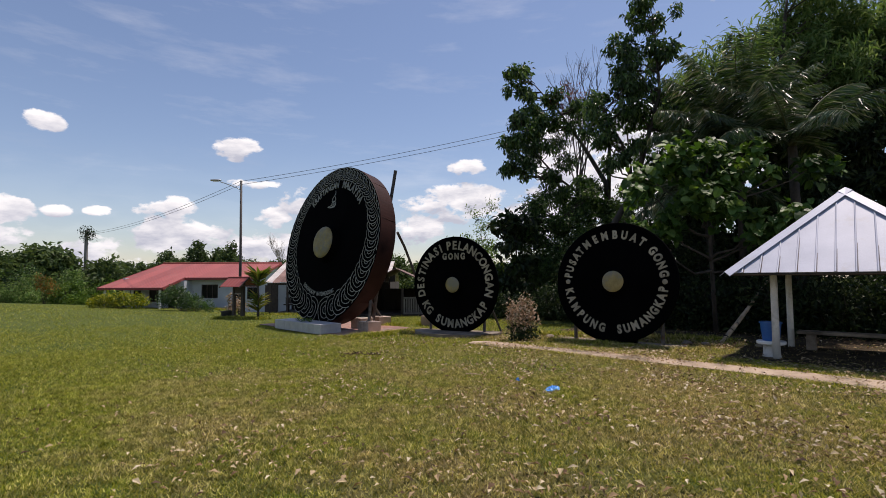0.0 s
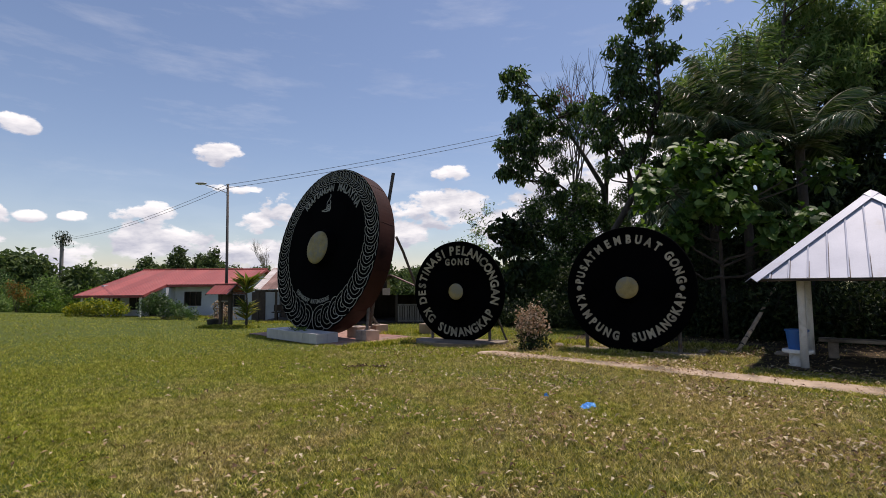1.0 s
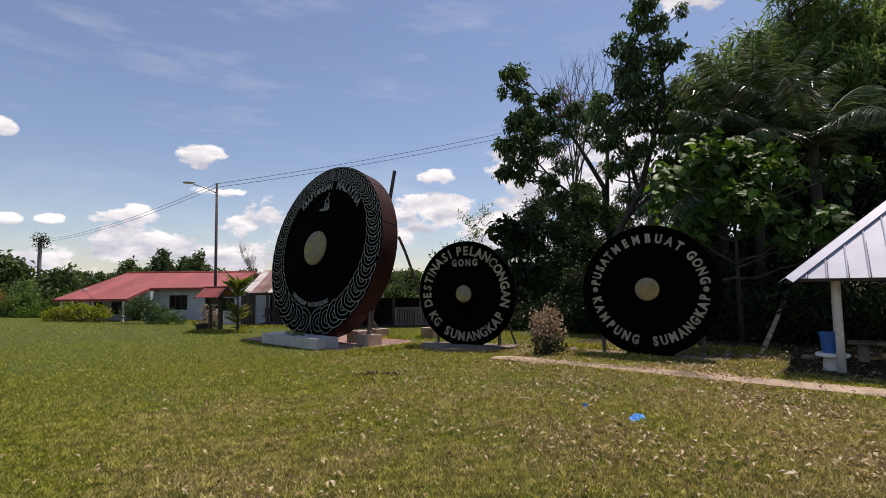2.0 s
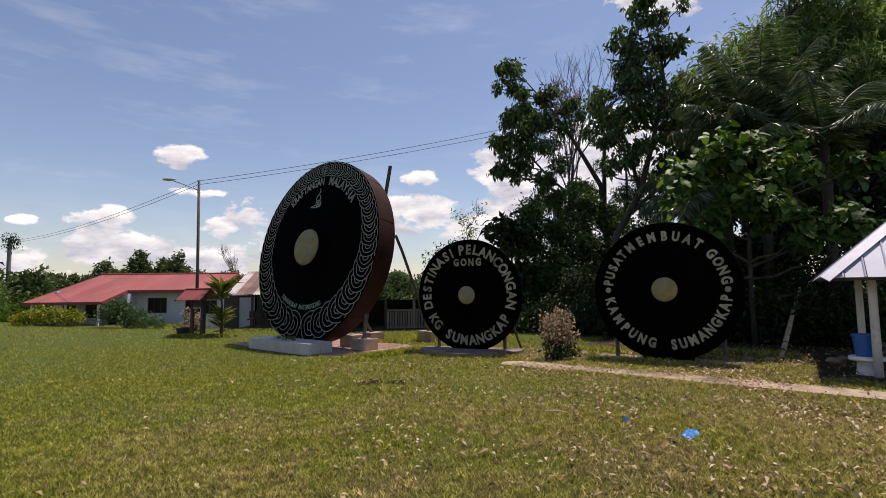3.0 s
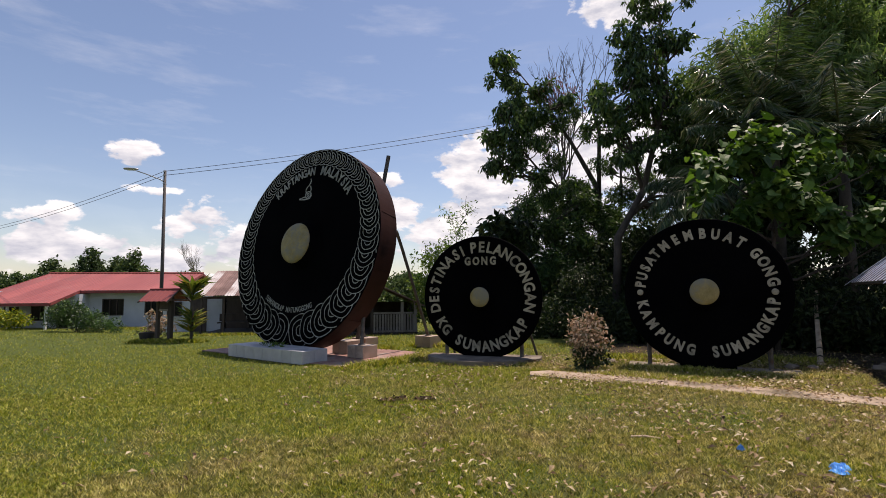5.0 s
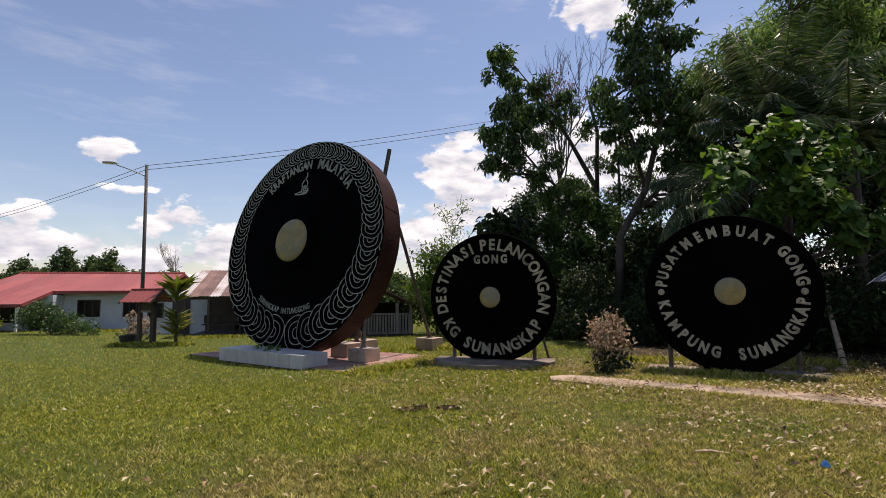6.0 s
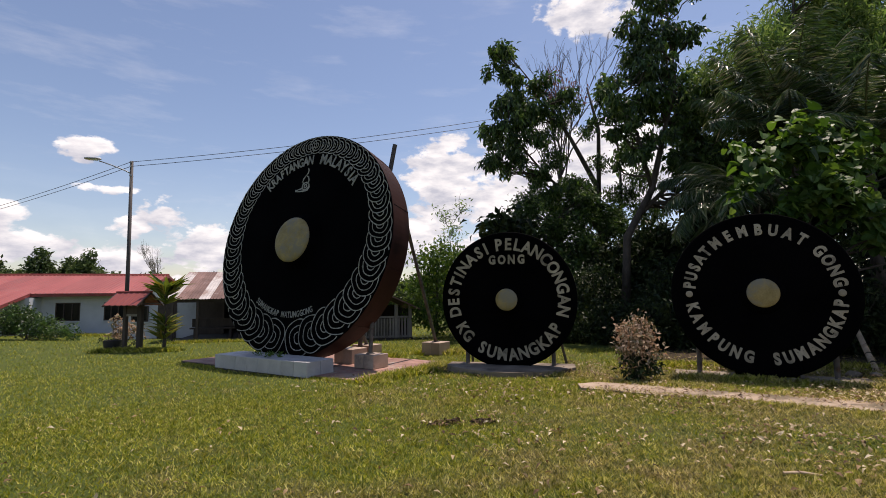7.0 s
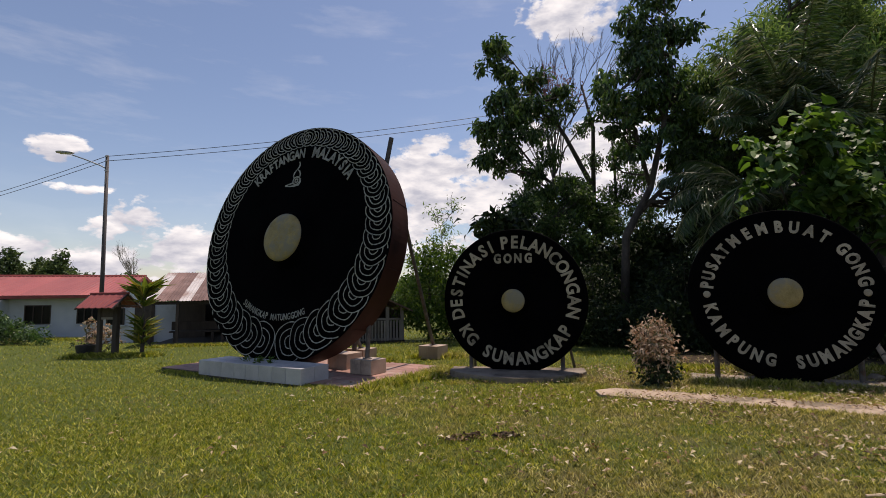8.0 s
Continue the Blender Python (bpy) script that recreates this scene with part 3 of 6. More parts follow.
# the great leaning gong with its border of scrolls
great, gface = gong(-4.13, 17.731, 43.53, 9.82, 2.874, 2.898, 0.72, M_RIM, "giant black gong leaning back on a tiled plinth, white scroll border")
boss(great, gface, 0.571, 0.36, 0.58)
FIELD_UP, FIELD_R = 0.22, 2.175          # the plain middle sits high, so the border is broad at the foot
for side in (1, -1):
    motifs, a = [], radians(-90 + 11.0)
    while a < radians(90 - 2.0):
        k = (a + math.pi / 2) / math.pi
        inner = FIELD_UP * math.sin(a) + math.sqrt(FIELD_R ** 2 - (FIELD_UP * math.cos(a)) ** 2)
        rr = (2.845 - inner) / 2
        motifs.append((a, (2.845 + inner) / 2, rr))
        a += (0.49 - 0.31 * k ** 0.8) / 2.54
    for i, (a, rad, rr) in enumerate(motifs):
        cx, cz = rad * math.cos(a) * side, rad * math.sin(a)
        cover_by = [(q * math.cos(b) * side, q * math.sin(b), s) for b, q, s in motifs[i + 1:i + 4]]
        paths = []
        for ring in (1.0, 0.66, 0.32):
            run = []
            for j in range(49):
                t = 2 * math.pi * j / 48 + a
                wob = 1 + 0.025 * math.sin(3 * t + i) + 0.02 * math.sin(5 * t + 2 * i)
                px, pz = cx + rr * ring * wob * math.cos(t), cz + rr * ring * wob * math.sin(t)
                hidden = any(math.hypot(px - u, pz - w) < q for u, w, q in cover_by) or math.hypot(px, pz) > 2.855
                if hidden:
                    if len(run) > 2:
                        paths.append(run)
                    run = []
                else:
                    run.append((px, pz))
            if len(run) > 2:
                paths.append(run)
        part("scroll", ribbon(paths, 0.023), M_LINE, great, "", gface)
arc_text("KRAFTANGAN", 135, 90, 1.98, 0.25, great, gface, M_LINE, bold=0.010, wide=0.74, up=FIELD_UP)
arc_text("MALAYSIA", 77, 39, 1.99, 0.27, great, gface, M_LINE, bold=0.012, wide=0.78, up=FIELD_UP)
arc_text("SUMANGKAP MATUNGGONG", -124, -69, 2.05, 0.15, great, gface, M_LINE, outward=False, bold=0.003, wide=0.66, up=FIELD_UP)
# emblem: two loops on a long foot, with a stalk
emb = [[(-0.07 + 0.11 * math.cos(t), 1.50 + 0.10 * math.sin(t)) for t in [2 * math.pi * j / 24 for j in range(25)]],
       [(-0.07 + 0.045 * math.cos(t), 1.50 + 0.045 * math.sin(t)) for t in [2 * math.pi * j / 14 for j in range(15)]],
       [(-0.15, 1.56), (-0.19, 1.64), (-0.16, 1.72), (-0.09, 1.80), (0.0, 1.74), (0.03, 1.66), (0.02, 1.56)],
       [(-0.10, 1.79), (-0.03, 1.86), (-0.02, 1.93), (-0.05, 2.0)],
       [(-0.42, 1.40), (-0.30, 1.375), (-0.12, 1.37), (0.02, 1.38), (0.07, 1.46), (0.05, 1.55)], [(-0.42, 1.40), (-0.30, 1.43), (-0.17, 1.45)]]
part("emblem", ribbon(emb, 0.036), M_LINE, great, "pale painted emblem", gface)
# rim seams
for ang in range(-75, 256, 30):
    c, s = math.cos(radians(ang)), math.sin(radians(ang))
    part("rim_seam", tube([(2.879 * c, 0.06, 2.879 * s), (2.865 * c, 0.36, 2.865 * s), (2.848 * c, 0.68, 2.848 * s)], 0.008, 6), M_RIM, great, "", gface)

destin, dface = gong(0.323, 14.968, 31.0, -1.0, 1.459, 1.434, 0.16, M_BLACK, "large black gong with cream letters on a rounded concrete pad")
boss(destin, dface, 0.235, 0.15, 0.27)
arc_text("DESTINASI", 193, 112, 1.18, 0.25, destin, dface, M_WHITE_LETTER, wide=0.86)
arc_text("PELANCONGAN", 98, -12, 1.18, 0.25, destin, dface, M_WHITE_LETTER, wide=0.86)
arc_text("KG SUMANGKAP", -149, -31, 1.18, 0.25, destin, dface, M_WHITE_LETTER, outward=False, wide=0.84)
for i, ch in enumerate("GONG"):
    letter(ch, -0.31 + 0.21 * i, 0.85, 0, 0.185, destin, dface, M_WHITE_LETTER, wide=0.8)

makers, mface = gong(4.256, 12.341, 36.3, 5.5, 1.499, 1.52, 0.16, M_BLACK, "large black gong with bold cream letters on two short posts")
boss(makers, mface, 0.262, 0.15, 0.3)
for word, a0, a1, out in (("PUSAT", 172, 137, True), ("MEMBUAT", 126, 55, True), ("GONG", 39, 9, True), ("KAMPUNG", -168, -104, False), ("SUMANGKAP", -83, -9, False)):
    arc_text(word, a0, a1, 1.18, 0.2, makers, mface, M_WHITE_LETTER, out, 0.014, 0.78)
for sx in (-1.19, 1.19):
    part("dot", lathe([(0, -0.012), (0.05, -0.012), (0.062, -0.002)], 20), M_WHITE_LETTER, makers, "", mface @ Matrix.Translation((sx, 0, 0.0)))


def post_pair(g, posts, mat, r=0.045):
    for px, py, ph in posts:
        part("post", tube([(px, py, -0.05), (px, py, ph)], r, 10), mat, g)


post_pair(makers, [(-1.07, 0.16, 1.0), (1.07, 0.16, 1.0)], M_STEEL)
part("footing", box(-0.5, 0.5, 0.02, 0.14, 0.02, 0.24, 0.01), M_BLACK, makers)
post_pair(destin, [(-0.93, 0.17, 1.1), (0.93, 0.17, 1.1)], M_STEEL)
part("footing", box(-0.48, 0.48, 0.02, 0.16, 0.05, 0.34, 0.01), M_BLACK, destin)
part("back_strut", tube([(1.15, 0.9, 0.02), (0.95, 0.25, 1.2)], 0.03, 8), M_STEEL, destin)
part("back_strut", tube([(-1.0, 0.9, 0.02), (-0.9, 0.25, 1.2)], 0.03, 8), M_STEEL, destin)

# ---------------------------------------------------------------- plinth, paving, footing blocks
R46, B46 = Vector((math.cos(radians(46)), -math.sin(radians(46)), 0)), Vector((math.sin(radians(46)), math.cos(radians(46)), 0))


def tiled_block(name, m, w, d, h, mat, label, category, group="", nx=2, nz=1, ny=1):
    """A masonry block faced with separate tiles."""
    b = thing(name, m, label, category, group)
    part("core", box(-w / 2 + 0.012, w / 2 - 0.012, -d / 2 + 0.012, d / 2 - 0.012, -0.08, h - 0.012), M_GROUT, b)
    shapes = {}

    def tile(kind, sx, sy, sz, at):
        key = (round(sx, 3), round(sy, 3), round(sz, 3))
        if key not in shapes:
            bm = box(-sx / 2, sx / 2, -sy / 2, sy / 2, -sz / 2, sz / 2, 0.003)
            me = bpy.data.meshes.new("tile")
            bm.to_mesh(me)
            bm.free()
            me.materials.append(mat)
            shapes[key] = me
        place("tile", shapes[key], b, "", Matrix.Translation(at))
    g = 0.006
    for i in range(nx):
        tw = w / nx
        x = -w / 2 + tw * (i + 0.5)
        for k in range(nz):
            th = h / nz
            for sy in (-1, 1):
                tile("tile", tw - g, 0.014, th - g, (x, sy * (d / 2 - 0.006), th * (k + 0.5)))
        for j in range(ny):
            td = d / ny
            tile("tile", tw - g, td - g, 0.014, (x, -d / 2 + td * (j + 0.5), h - 0.006))
    for j in range(ny):
        td = d / ny
        for k in range(nz):
            th = h / nz
            for sx in (-1, 1):
                tile("tile", 0.014, td - g, th - g, (sx * (w / 2 - 0.006), -d / 2 + td * (j + 0.5), th * (k + 0.5)))
    return b


pc = (Vector((-5.85, 17.81, 0)) + Vector((-3.74, 15.56, 0))) / 2 + B46 * 0.22
tiled_block("plinth", pose(pc.x, pc.y, -0.105, 0, 0, -46), 3.1, 0.76, 0.31, M_TILE_WHITE, "long low plinth faced with white glazed tiles", "plinth", "", 8, 1, 2)

pave = thing("pavement", pose(-2.75, 14.62, gz(-2.8, 15.5) + 0.0, 0, 0, -46), "terracotta tiled paving slab round the giant gong", "paving", kind="structure")
PW, PD = 6.2, 3.1
part("slab", box(-PW, 0.0, 0.0, PD, -0.12, 0.022), M_GROUT, pave)
tile_me = {}
for i in range(20):
    for j in range(10):
        w, d = PW / 20, PD / 10
        bm = box(-w / 2 + 0.004, w / 2 - 0.004, -d / 2 + 0.004, d / 2 - 0.004, 0, 0.014, 0.003) if "t" not in tile_me else None
        if bm:
            me = bpy.data.meshes.new("tile")
            bm.to_mesh(me)
            bm.free()
            me.materials.append(M_TILE_RED)
            tile_me["t"] = me
        place("tile", tile_me["t"], pave, "", pose(-PW + w * (i + 0.5), d * (j + 0.5), 0.018 + random.uniform(0, 0.004), random.uniform(-0.4, 0.4), random.uniform(-0.4, 0.4), 0))

pz = gz(-2.5, 16.3) + 0.034
blk_a = tiled_block("footing_block", pose(-2.44, 16.42, pz, 0, 0, -46), 0.56, 0.52, 0.30, M_TILE_TAN, "square footing block faced with pale tan tiles", "footing", "gong footings", 2)
for bx, by, bh in ((-2.35, 18.6, 0.36), (-0.45, 18.55, 0.34), (-2.85, 17.45, 0.38)):
    tiled_block("footing_block", pose(bx, by, gz(bx, by) + (0.0 if bx > -3 else 0.03), 0, 0, -46), 0.58, 0.54, bh, M_TILE_TAN, "square footing block faced with pale tan tiles", "footing", "gong footings", 2)


def strut(points, r, mat, label, name="strut"):
    a = Vector(points[0])
    s = thing(name, Matrix.Translation(a), label, "support", "gong supports")
    part("bar", tube([Vector(q) - a for q in points], r, 12), mat, s)
    part("base_plate", box(-0.09, 0.09, -0.09, 0.09, 0, 0.015, 0.003), mat, s)
    for dx in (-0.06, 0.06):
        part("bolt", tube([(dx, 0.06, 0.01), (dx, 0.06, 0.035)], 0.012, 6), mat, s)
    return s


strut([(-2.46, 16.45, pz + 0.30), (-2.42, 16.5, 0.9), (-2.40, 16.6, 1.5)], 0.05, M_STEEL, "short steel strut from a tiled block up to the gong")
strut([(-2.35, 18.6, gz(-2.35, 18.6) + 0.36), (-2.9, 17.7, 1.3)], 0.045, M_STEEL, "slanting steel strut behind the giant gong")
strut([(-0.45, 18.55, gz(-0.45, 18.55) + 0.34), (-1.35, 17.2, 2.75), (-1.55, 16.75, 3.2)], 0.045, M_STEEL, "long slanting steel strut behind the giant gong")
strut([(-2.62, 18.3, gz(-2.62, 18.3)), (-2.15, 18.0, 3.0), (-1.71, 17.72, 5.55)], 0.06, M_STEEL, "tall steel support post rising behind the gong", "support_post")

# rounded pad under the lettered gong
pad_out = [(1.38, 0.42), (-1.32, 0.42)] + [(-1.32 + 2.7 * k / 16 + 0.0, -0.05 - 0.95 * math.sin(math.pi * k / 16) ** 0.75) for k in range(0, 17)]
pad = part("concrete_pad", prism(pad_out, -0.1, 0.10, 0.012), M_CONCRETE, None, "", pose(0.323, 14.968, gz(0.3, 14.8), 0, 0, -26))
tagged(pad, "rounded concrete pad, weathered, set in the grass", "pad")
slab = part("concrete_slab", prism([(-1.5, -0.26), (1.55, -0.26), (1.55, 0.42), (-1.5, 0.42)], -0.1, 0.05, 0.012), M_CONCRETE, None, "", pose(4.256, 12.341, gz(4.2, 12.3), 0, 0, -38))
tagged(slab, "thin concrete slab under the gong, stained dark", "slab")

# ---------------------------------------------------------------- footpath
near = [(0.62, 12.45), (1.5, 11.55), (2.9, 10.42), (4.3, 9.17), (5.7, 7.75), (7.2, 6.1), (9.0, 3.9)]
far = [(9.6, 4.4), (7.75, 6.65), (6.25, 8.3), (4.85, 9.75), (3.45, 11.05), (2.1, 12.2), (1.15, 12.85), (0.75, 12.8)]
pp = part("pavement", prism(near + far, -0.08, 0.027, 0.006), M_PATH, None, "", Matrix.Translation((0, 0, -0.015)))
tagged(pp, "narrow sandy concrete footpath along the lawn", "footpath", kind="structure")


# ---------------------------------------------------------------- open hut
def hut():
    base = gz(6.6, 9.9)
    h = thing("shelter", pose(5.6, 9.8, base, 0, 0, -41), "open shelter, pale blue-white pyramid roof on white posts", "shelter")
    s, eave, top = 3.7, 1.70 - base, 3.4 - base
    c = s / 2
    apex = Vector((c, c, top))
    corners = [Vector((0, 0, eave)), Vector((s, 0, eave)), Vector((s, s, eave)), Vector((0, s, eave))]
    for k in range(4):
        a, b = corners[k], corners[(k + 1) % 4]
        along, n = (b - a).normalized(), 13
        up = (apex - (a + b) / 2)
        slope = up.length
        upn = up.normalized()
        nor = along.cross(upn)
        w = s / n
        for i in range(n):
            x0, x1 = i * w, (i + 1) * w
            xs = [x0, x1] if not (x0 < c < x1) else [x0, c, x1]
            bm = bmesh.new()
            outline = [a + along * (x0 + 0.004), a + along * (x1 - 0.004)] + [a + along * (min(max(q, x0 + 0.004), x1 - 0.004)) + upn * slope * (1 - abs(q - c) / c) for q in xs[::-1]]
            lo = [bm.verts.new(q - nor * 0.004) for q in outline]
            hi = [bm.verts.new(q + nor * 0.004) for q in outline]
            try:
                bm.faces.new(lo[::-1])
                bm.faces.new(hi)
                m = len(lo)
                for j in range(m):
                    bm.faces.new((lo[j], lo[(j + 1) % m], hi[(j + 1) % m], hi[j]))
            except ValueError:
                pass
            part("roof_sheet", bm, M_ROOF_WHITE, h)
            if i:
                run = slope * (1 - abs(x0 - c) / c)
                q0 = a + along * x0 + nor * 0.012
                bm = tube([q0 - upn * 0.01, q0 + upn * run], [0.016, 0.014], 6)
                part("roof_rib", bm, M_ROOF_WHITE, h)
                bm = tube([q0 + along * 0.022 - upn * 0.012 + nor * 0.0, q0 + along * 0.022 + upn * min(run, 0.2 + 0.9 * random.random())], [0.006, 0.003], 5)
                part("rust_streak", bm, M_RUST, h)
    for q in corners:
        d = (apex - q)
        bm = bmesh.new()
        side = d.cross(Vector((0, 0, 1))).normalized()
        for sg in (1, -1):
            wing = (side * sg * 0.16 - Vector((0, 0, 0.085)))
            up0 = Vector((0, 0, 0.045))
            vs = [bm.verts.new(v) for v in (q + up0 - d * 0.01, apex + up0, apex + up0 + wing, q + up0 + wing - d * 0.01)]
            ve = [bm.verts.new(v.co - Vector((0, 0, 0.012))) for v in vs]
            bm.faces.new(vs if sg < 0 else vs[::-1])
            bm.faces.new(ve[::-1] if sg < 0 else ve)
            for j in range(4):
                bm.faces.new((vs[j], ve[j], ve[(j + 1) % 4], vs[(j + 1) % 4]))
        part("hip_cap", bm, M_ROOF_WHITE, h)
    for k in range(4):
        a, b = corners[k], corners[(k + 1) % 4]
        inn = Vector((0, 0, 1)).cross((b - a).normalized())
        p0, p1 = a + inn * 0.03 - Vector((0, 0, 0.03)), b + inn * 0.03 - Vector((0, 0, 0.03))
        part("eave_batten", tube([p0, p1], 0.022, 6), M_WOOD_DARK, h)
    i0, i1 = 0.7, s - 0.7
    for px, py in ((i0, i0), (i1, i0), (i1, i1), (i0, i1)):
        part("post", tube([(px, py, -0.05), (px, py, 0.9), (px, py, eave + 0.62)], [0.068, 0.064, 0.062], 16), M_WHITE_PAINT, h, smooth=True)
    for p0, p1 in (((i0, i0), (i1, i0)), ((i1, i0), (i1, i1)), ((i1, i1), (i0, i1)), ((i0, i1), (i0, i0))):
        part("beam", box(min(p0[0], p1[0]) - 0.04, max(p0[0], p1[0]) + 0.04, min(p0[1], p1[1]) - 0.04, max(p0[1], p1[1]) + 0.04, eave + 0.48, eave + 0.58), M_WOOD_DARK, h)
    part("king_post", tube([(c, c, eave + 0.5), (c, c, top - 0.05)], 0.04, 8), M_WOOD_DARK, h)
    return base


HUT_Z = hut()
HUT = pose(5.6, 9.8, HUT_Z, 0, 0, -41)


def concrete_bench(u, v, length, turn, seat=0.42):
    b = thing("bench", HUT @ pose(u, v, 0, 0, 0, turn), "plain concrete bench on block legs inside the shelter", "bench", "shelter benches")
    part("seat", box(0, length, -0.19, 0.19, seat - 0.07, seat, 0.012), M_CONCRETE, b)
    for lx in (0.25, length - 0.25):
        part("leg", box(lx - 0.09, lx + 0.09, -0.14, 0.14, -0.05, seat - 0.07, 0.01), M_CONCRETE, b)


concrete_bench(0.85, 2.75, 2.2, 0)

# blue bin on a round concrete seat
seat = thing("stool", HUT @ pose(0.58, 0.98, 0), "round white concrete stool beside the shelter post", "stool")
part("stem", lathe([(0.17, 0.0), (0.15, 0.1), (0.14, 0.26), (0.0, 0.26)], 24), M_WHITE_PAINT, seat, "", pose(0, 0, 0, 90))
part("seat", lathe([(0.0, 0.0), (0.24, 0.0), (0.26, 0.02), (0.26, 0.06), (0.24, 0.075), (0, 0.075)], 28), M_WHITE_PAINT, seat, "", pose(0, 0, 0.26, 90))
bin_ = thing("bin", HUT @ pose(0.58, 0.98, 0.335), "blue plastic bin standing on a concrete stool", "bin")
part("body", lathe([(0, 0), (0.15, 0.0), (0.19, -0.38), (0.175, -0.38), (0.14, -0.02)], 28), M_BLUE, bin_, "", pose(0, 0, 0, -90))
part("rim", lathe([(0.185, -0.38), (0.205, -0.38), (0.205, -0.35), (0.188, -0.35)], 28), M_BLUE, bin_, "", pose(0, 0, 0, -90))


# ---------------------------------------------------------------- litter on the lawn
def crumpled(name, x, y, w, d, h, mat, label, category, seed):
    rng = np.random.default_rng(seed)
    n = 16
    u, v = np.meshgrid(np.linspace(-1, 1, n), np.linspace(-1, 1, n))
    r = np.clip(1 - np.maximum(np.abs(u), np.abs(v)) ** 4, 0, 1)
    z = h * r * (0.35 + 0.65 * rng.random((n, n)))
    pts = np.stack([u * w / 2 * (1 + 0.2 * np.sin(3 * v + seed)), v * d / 2 * (1 + 0.25 * np.sin(4 * u)), z + 0.012], -1).reshape(-1, 3)
    i = (np.arange(n - 1)[:, None] * n + np.arange(n - 1)[None]).ravel()
    f = np.stack([i, i + 1, i + n + 1, i + n], 1)
    ob = new(name, mesh_np(name, pts, f, mat))
    ob.matrix_basis = pose(x, y, gz(x, y), 0, 0, 20 * seed)
    tagged(ob, label, category)


crumpled("plastic_bag", 1.58, 7.25, 0.25, 0.13, 0.055, M_BLUE_BAG, "crumpled light blue plastic bag on the grass", "litter", 2)
crumpled("plastic_wrapper", 1.17, 7.9, 0.06, 0.05, 0.06, M_BLUE_BAG, "small blue plastic wrapper on the grass", "litter", 5)
st = part("stick", tube([(0, 0, 0.02), (0.14, 0.02, 0.028), (0.3, 0.0, 0.02)], [0.012, 0.013, 0.008], 7), M_LOG, None, "", pose(0.38, 8.55, gz(0.4, 8.5), 0, 0, -25))
tagged(st, "pale dry stick lying on the grass", "stick")

log = thing("log", Matrix.Translation((6.86, 12.36, gz(6.9, 12.4))), "pale peeled log leaning back into the undergrowth", "log")
part("trunk", tube([(0, 0, -0.05), (1.1, 1.05, 0.44), (2.3, 2.2, 1.0), (3.2, 3.0, 1.5)], [0.058, 0.054, 0.048, 0.04], 12), M_LOG, log)
for k in (0.3, 0.62, 0.95, 1.3, 1.7):
    part("ring", tube([(k, 0.95 * k, 0.41 * k - 0.02), (k + 0.02, 0.95 * k + 0.02, 0.41 * k - 0.01)], 0.061 - 0.005 * k, 12), M_BARK, log)


# ---------------------------------------------------------------- red-roofed house
def window(parent, x, y, z, w, h, leaves=2):
    """A dark casement window set in a wall that faces -y."""
    fr = bmesh.new()
    t = 0.05
    for a in ((x, x + w, z, z + t), (x, x + w, z + h - t, z + h), (x, x + t, z + t, z + h - t), (x + w - t, x + w, z + t, z + h - t)):
        box(a[0], a[1], y - 0.03, y + 0.06, a[2], a[3], 0.0, fr)
    for k in range(1, leaves):
        xm = x + w * k / leaves
        box(xm - t / 2, xm + t / 2, y - 0.028, y + 0.06, z + t, z + h - t, 0.0, fr)
    wd = part("window", fr, M_FRAME, parent)
    for k in range(leaves):
        xa, xb = x + w * k / leaves + 0.03, x + w * (k + 1) / leaves - 0.03
        part("pane", box(xa, xb, y + 0.02, y + 0.03, z + t, z + h - t), M_GLASS, wd)
    part("sill", box(x - 0.06, x + w + 0.06, y - 0.09, y - 0.005, z - 0.05, z), M_WALL, wd)
    return wd


def wall_with_holes(x0, x1, y, z0, z1, holes, thick=0.15):
    """A wall along x with rectangular openings (xa, xb, za, zb)."""
    bm = bmesh.new()
    xs = sorted({x0, x1, *[h[0] for h in holes], *[h[1] for h in holes]})
    for a, b in zip(xs, xs[1:]):
        hs = sorted([h for h in holes if h[0] <= a + 1e-6 and h[1] >= b - 1e-6], key=lambda q: q[2])
        z = z0
        for h in hs:
            if h[2] > z:
                box(a, b, y, y + thick, z, h[2], 0, bm)
            z = h[3]
        if z < z1:
            box(a, b, y, y + thick, z, z1, 0, bm)
    bmesh.ops.remove_doubles(bm, verts=bm.verts, dist=1e-4)
    return bm


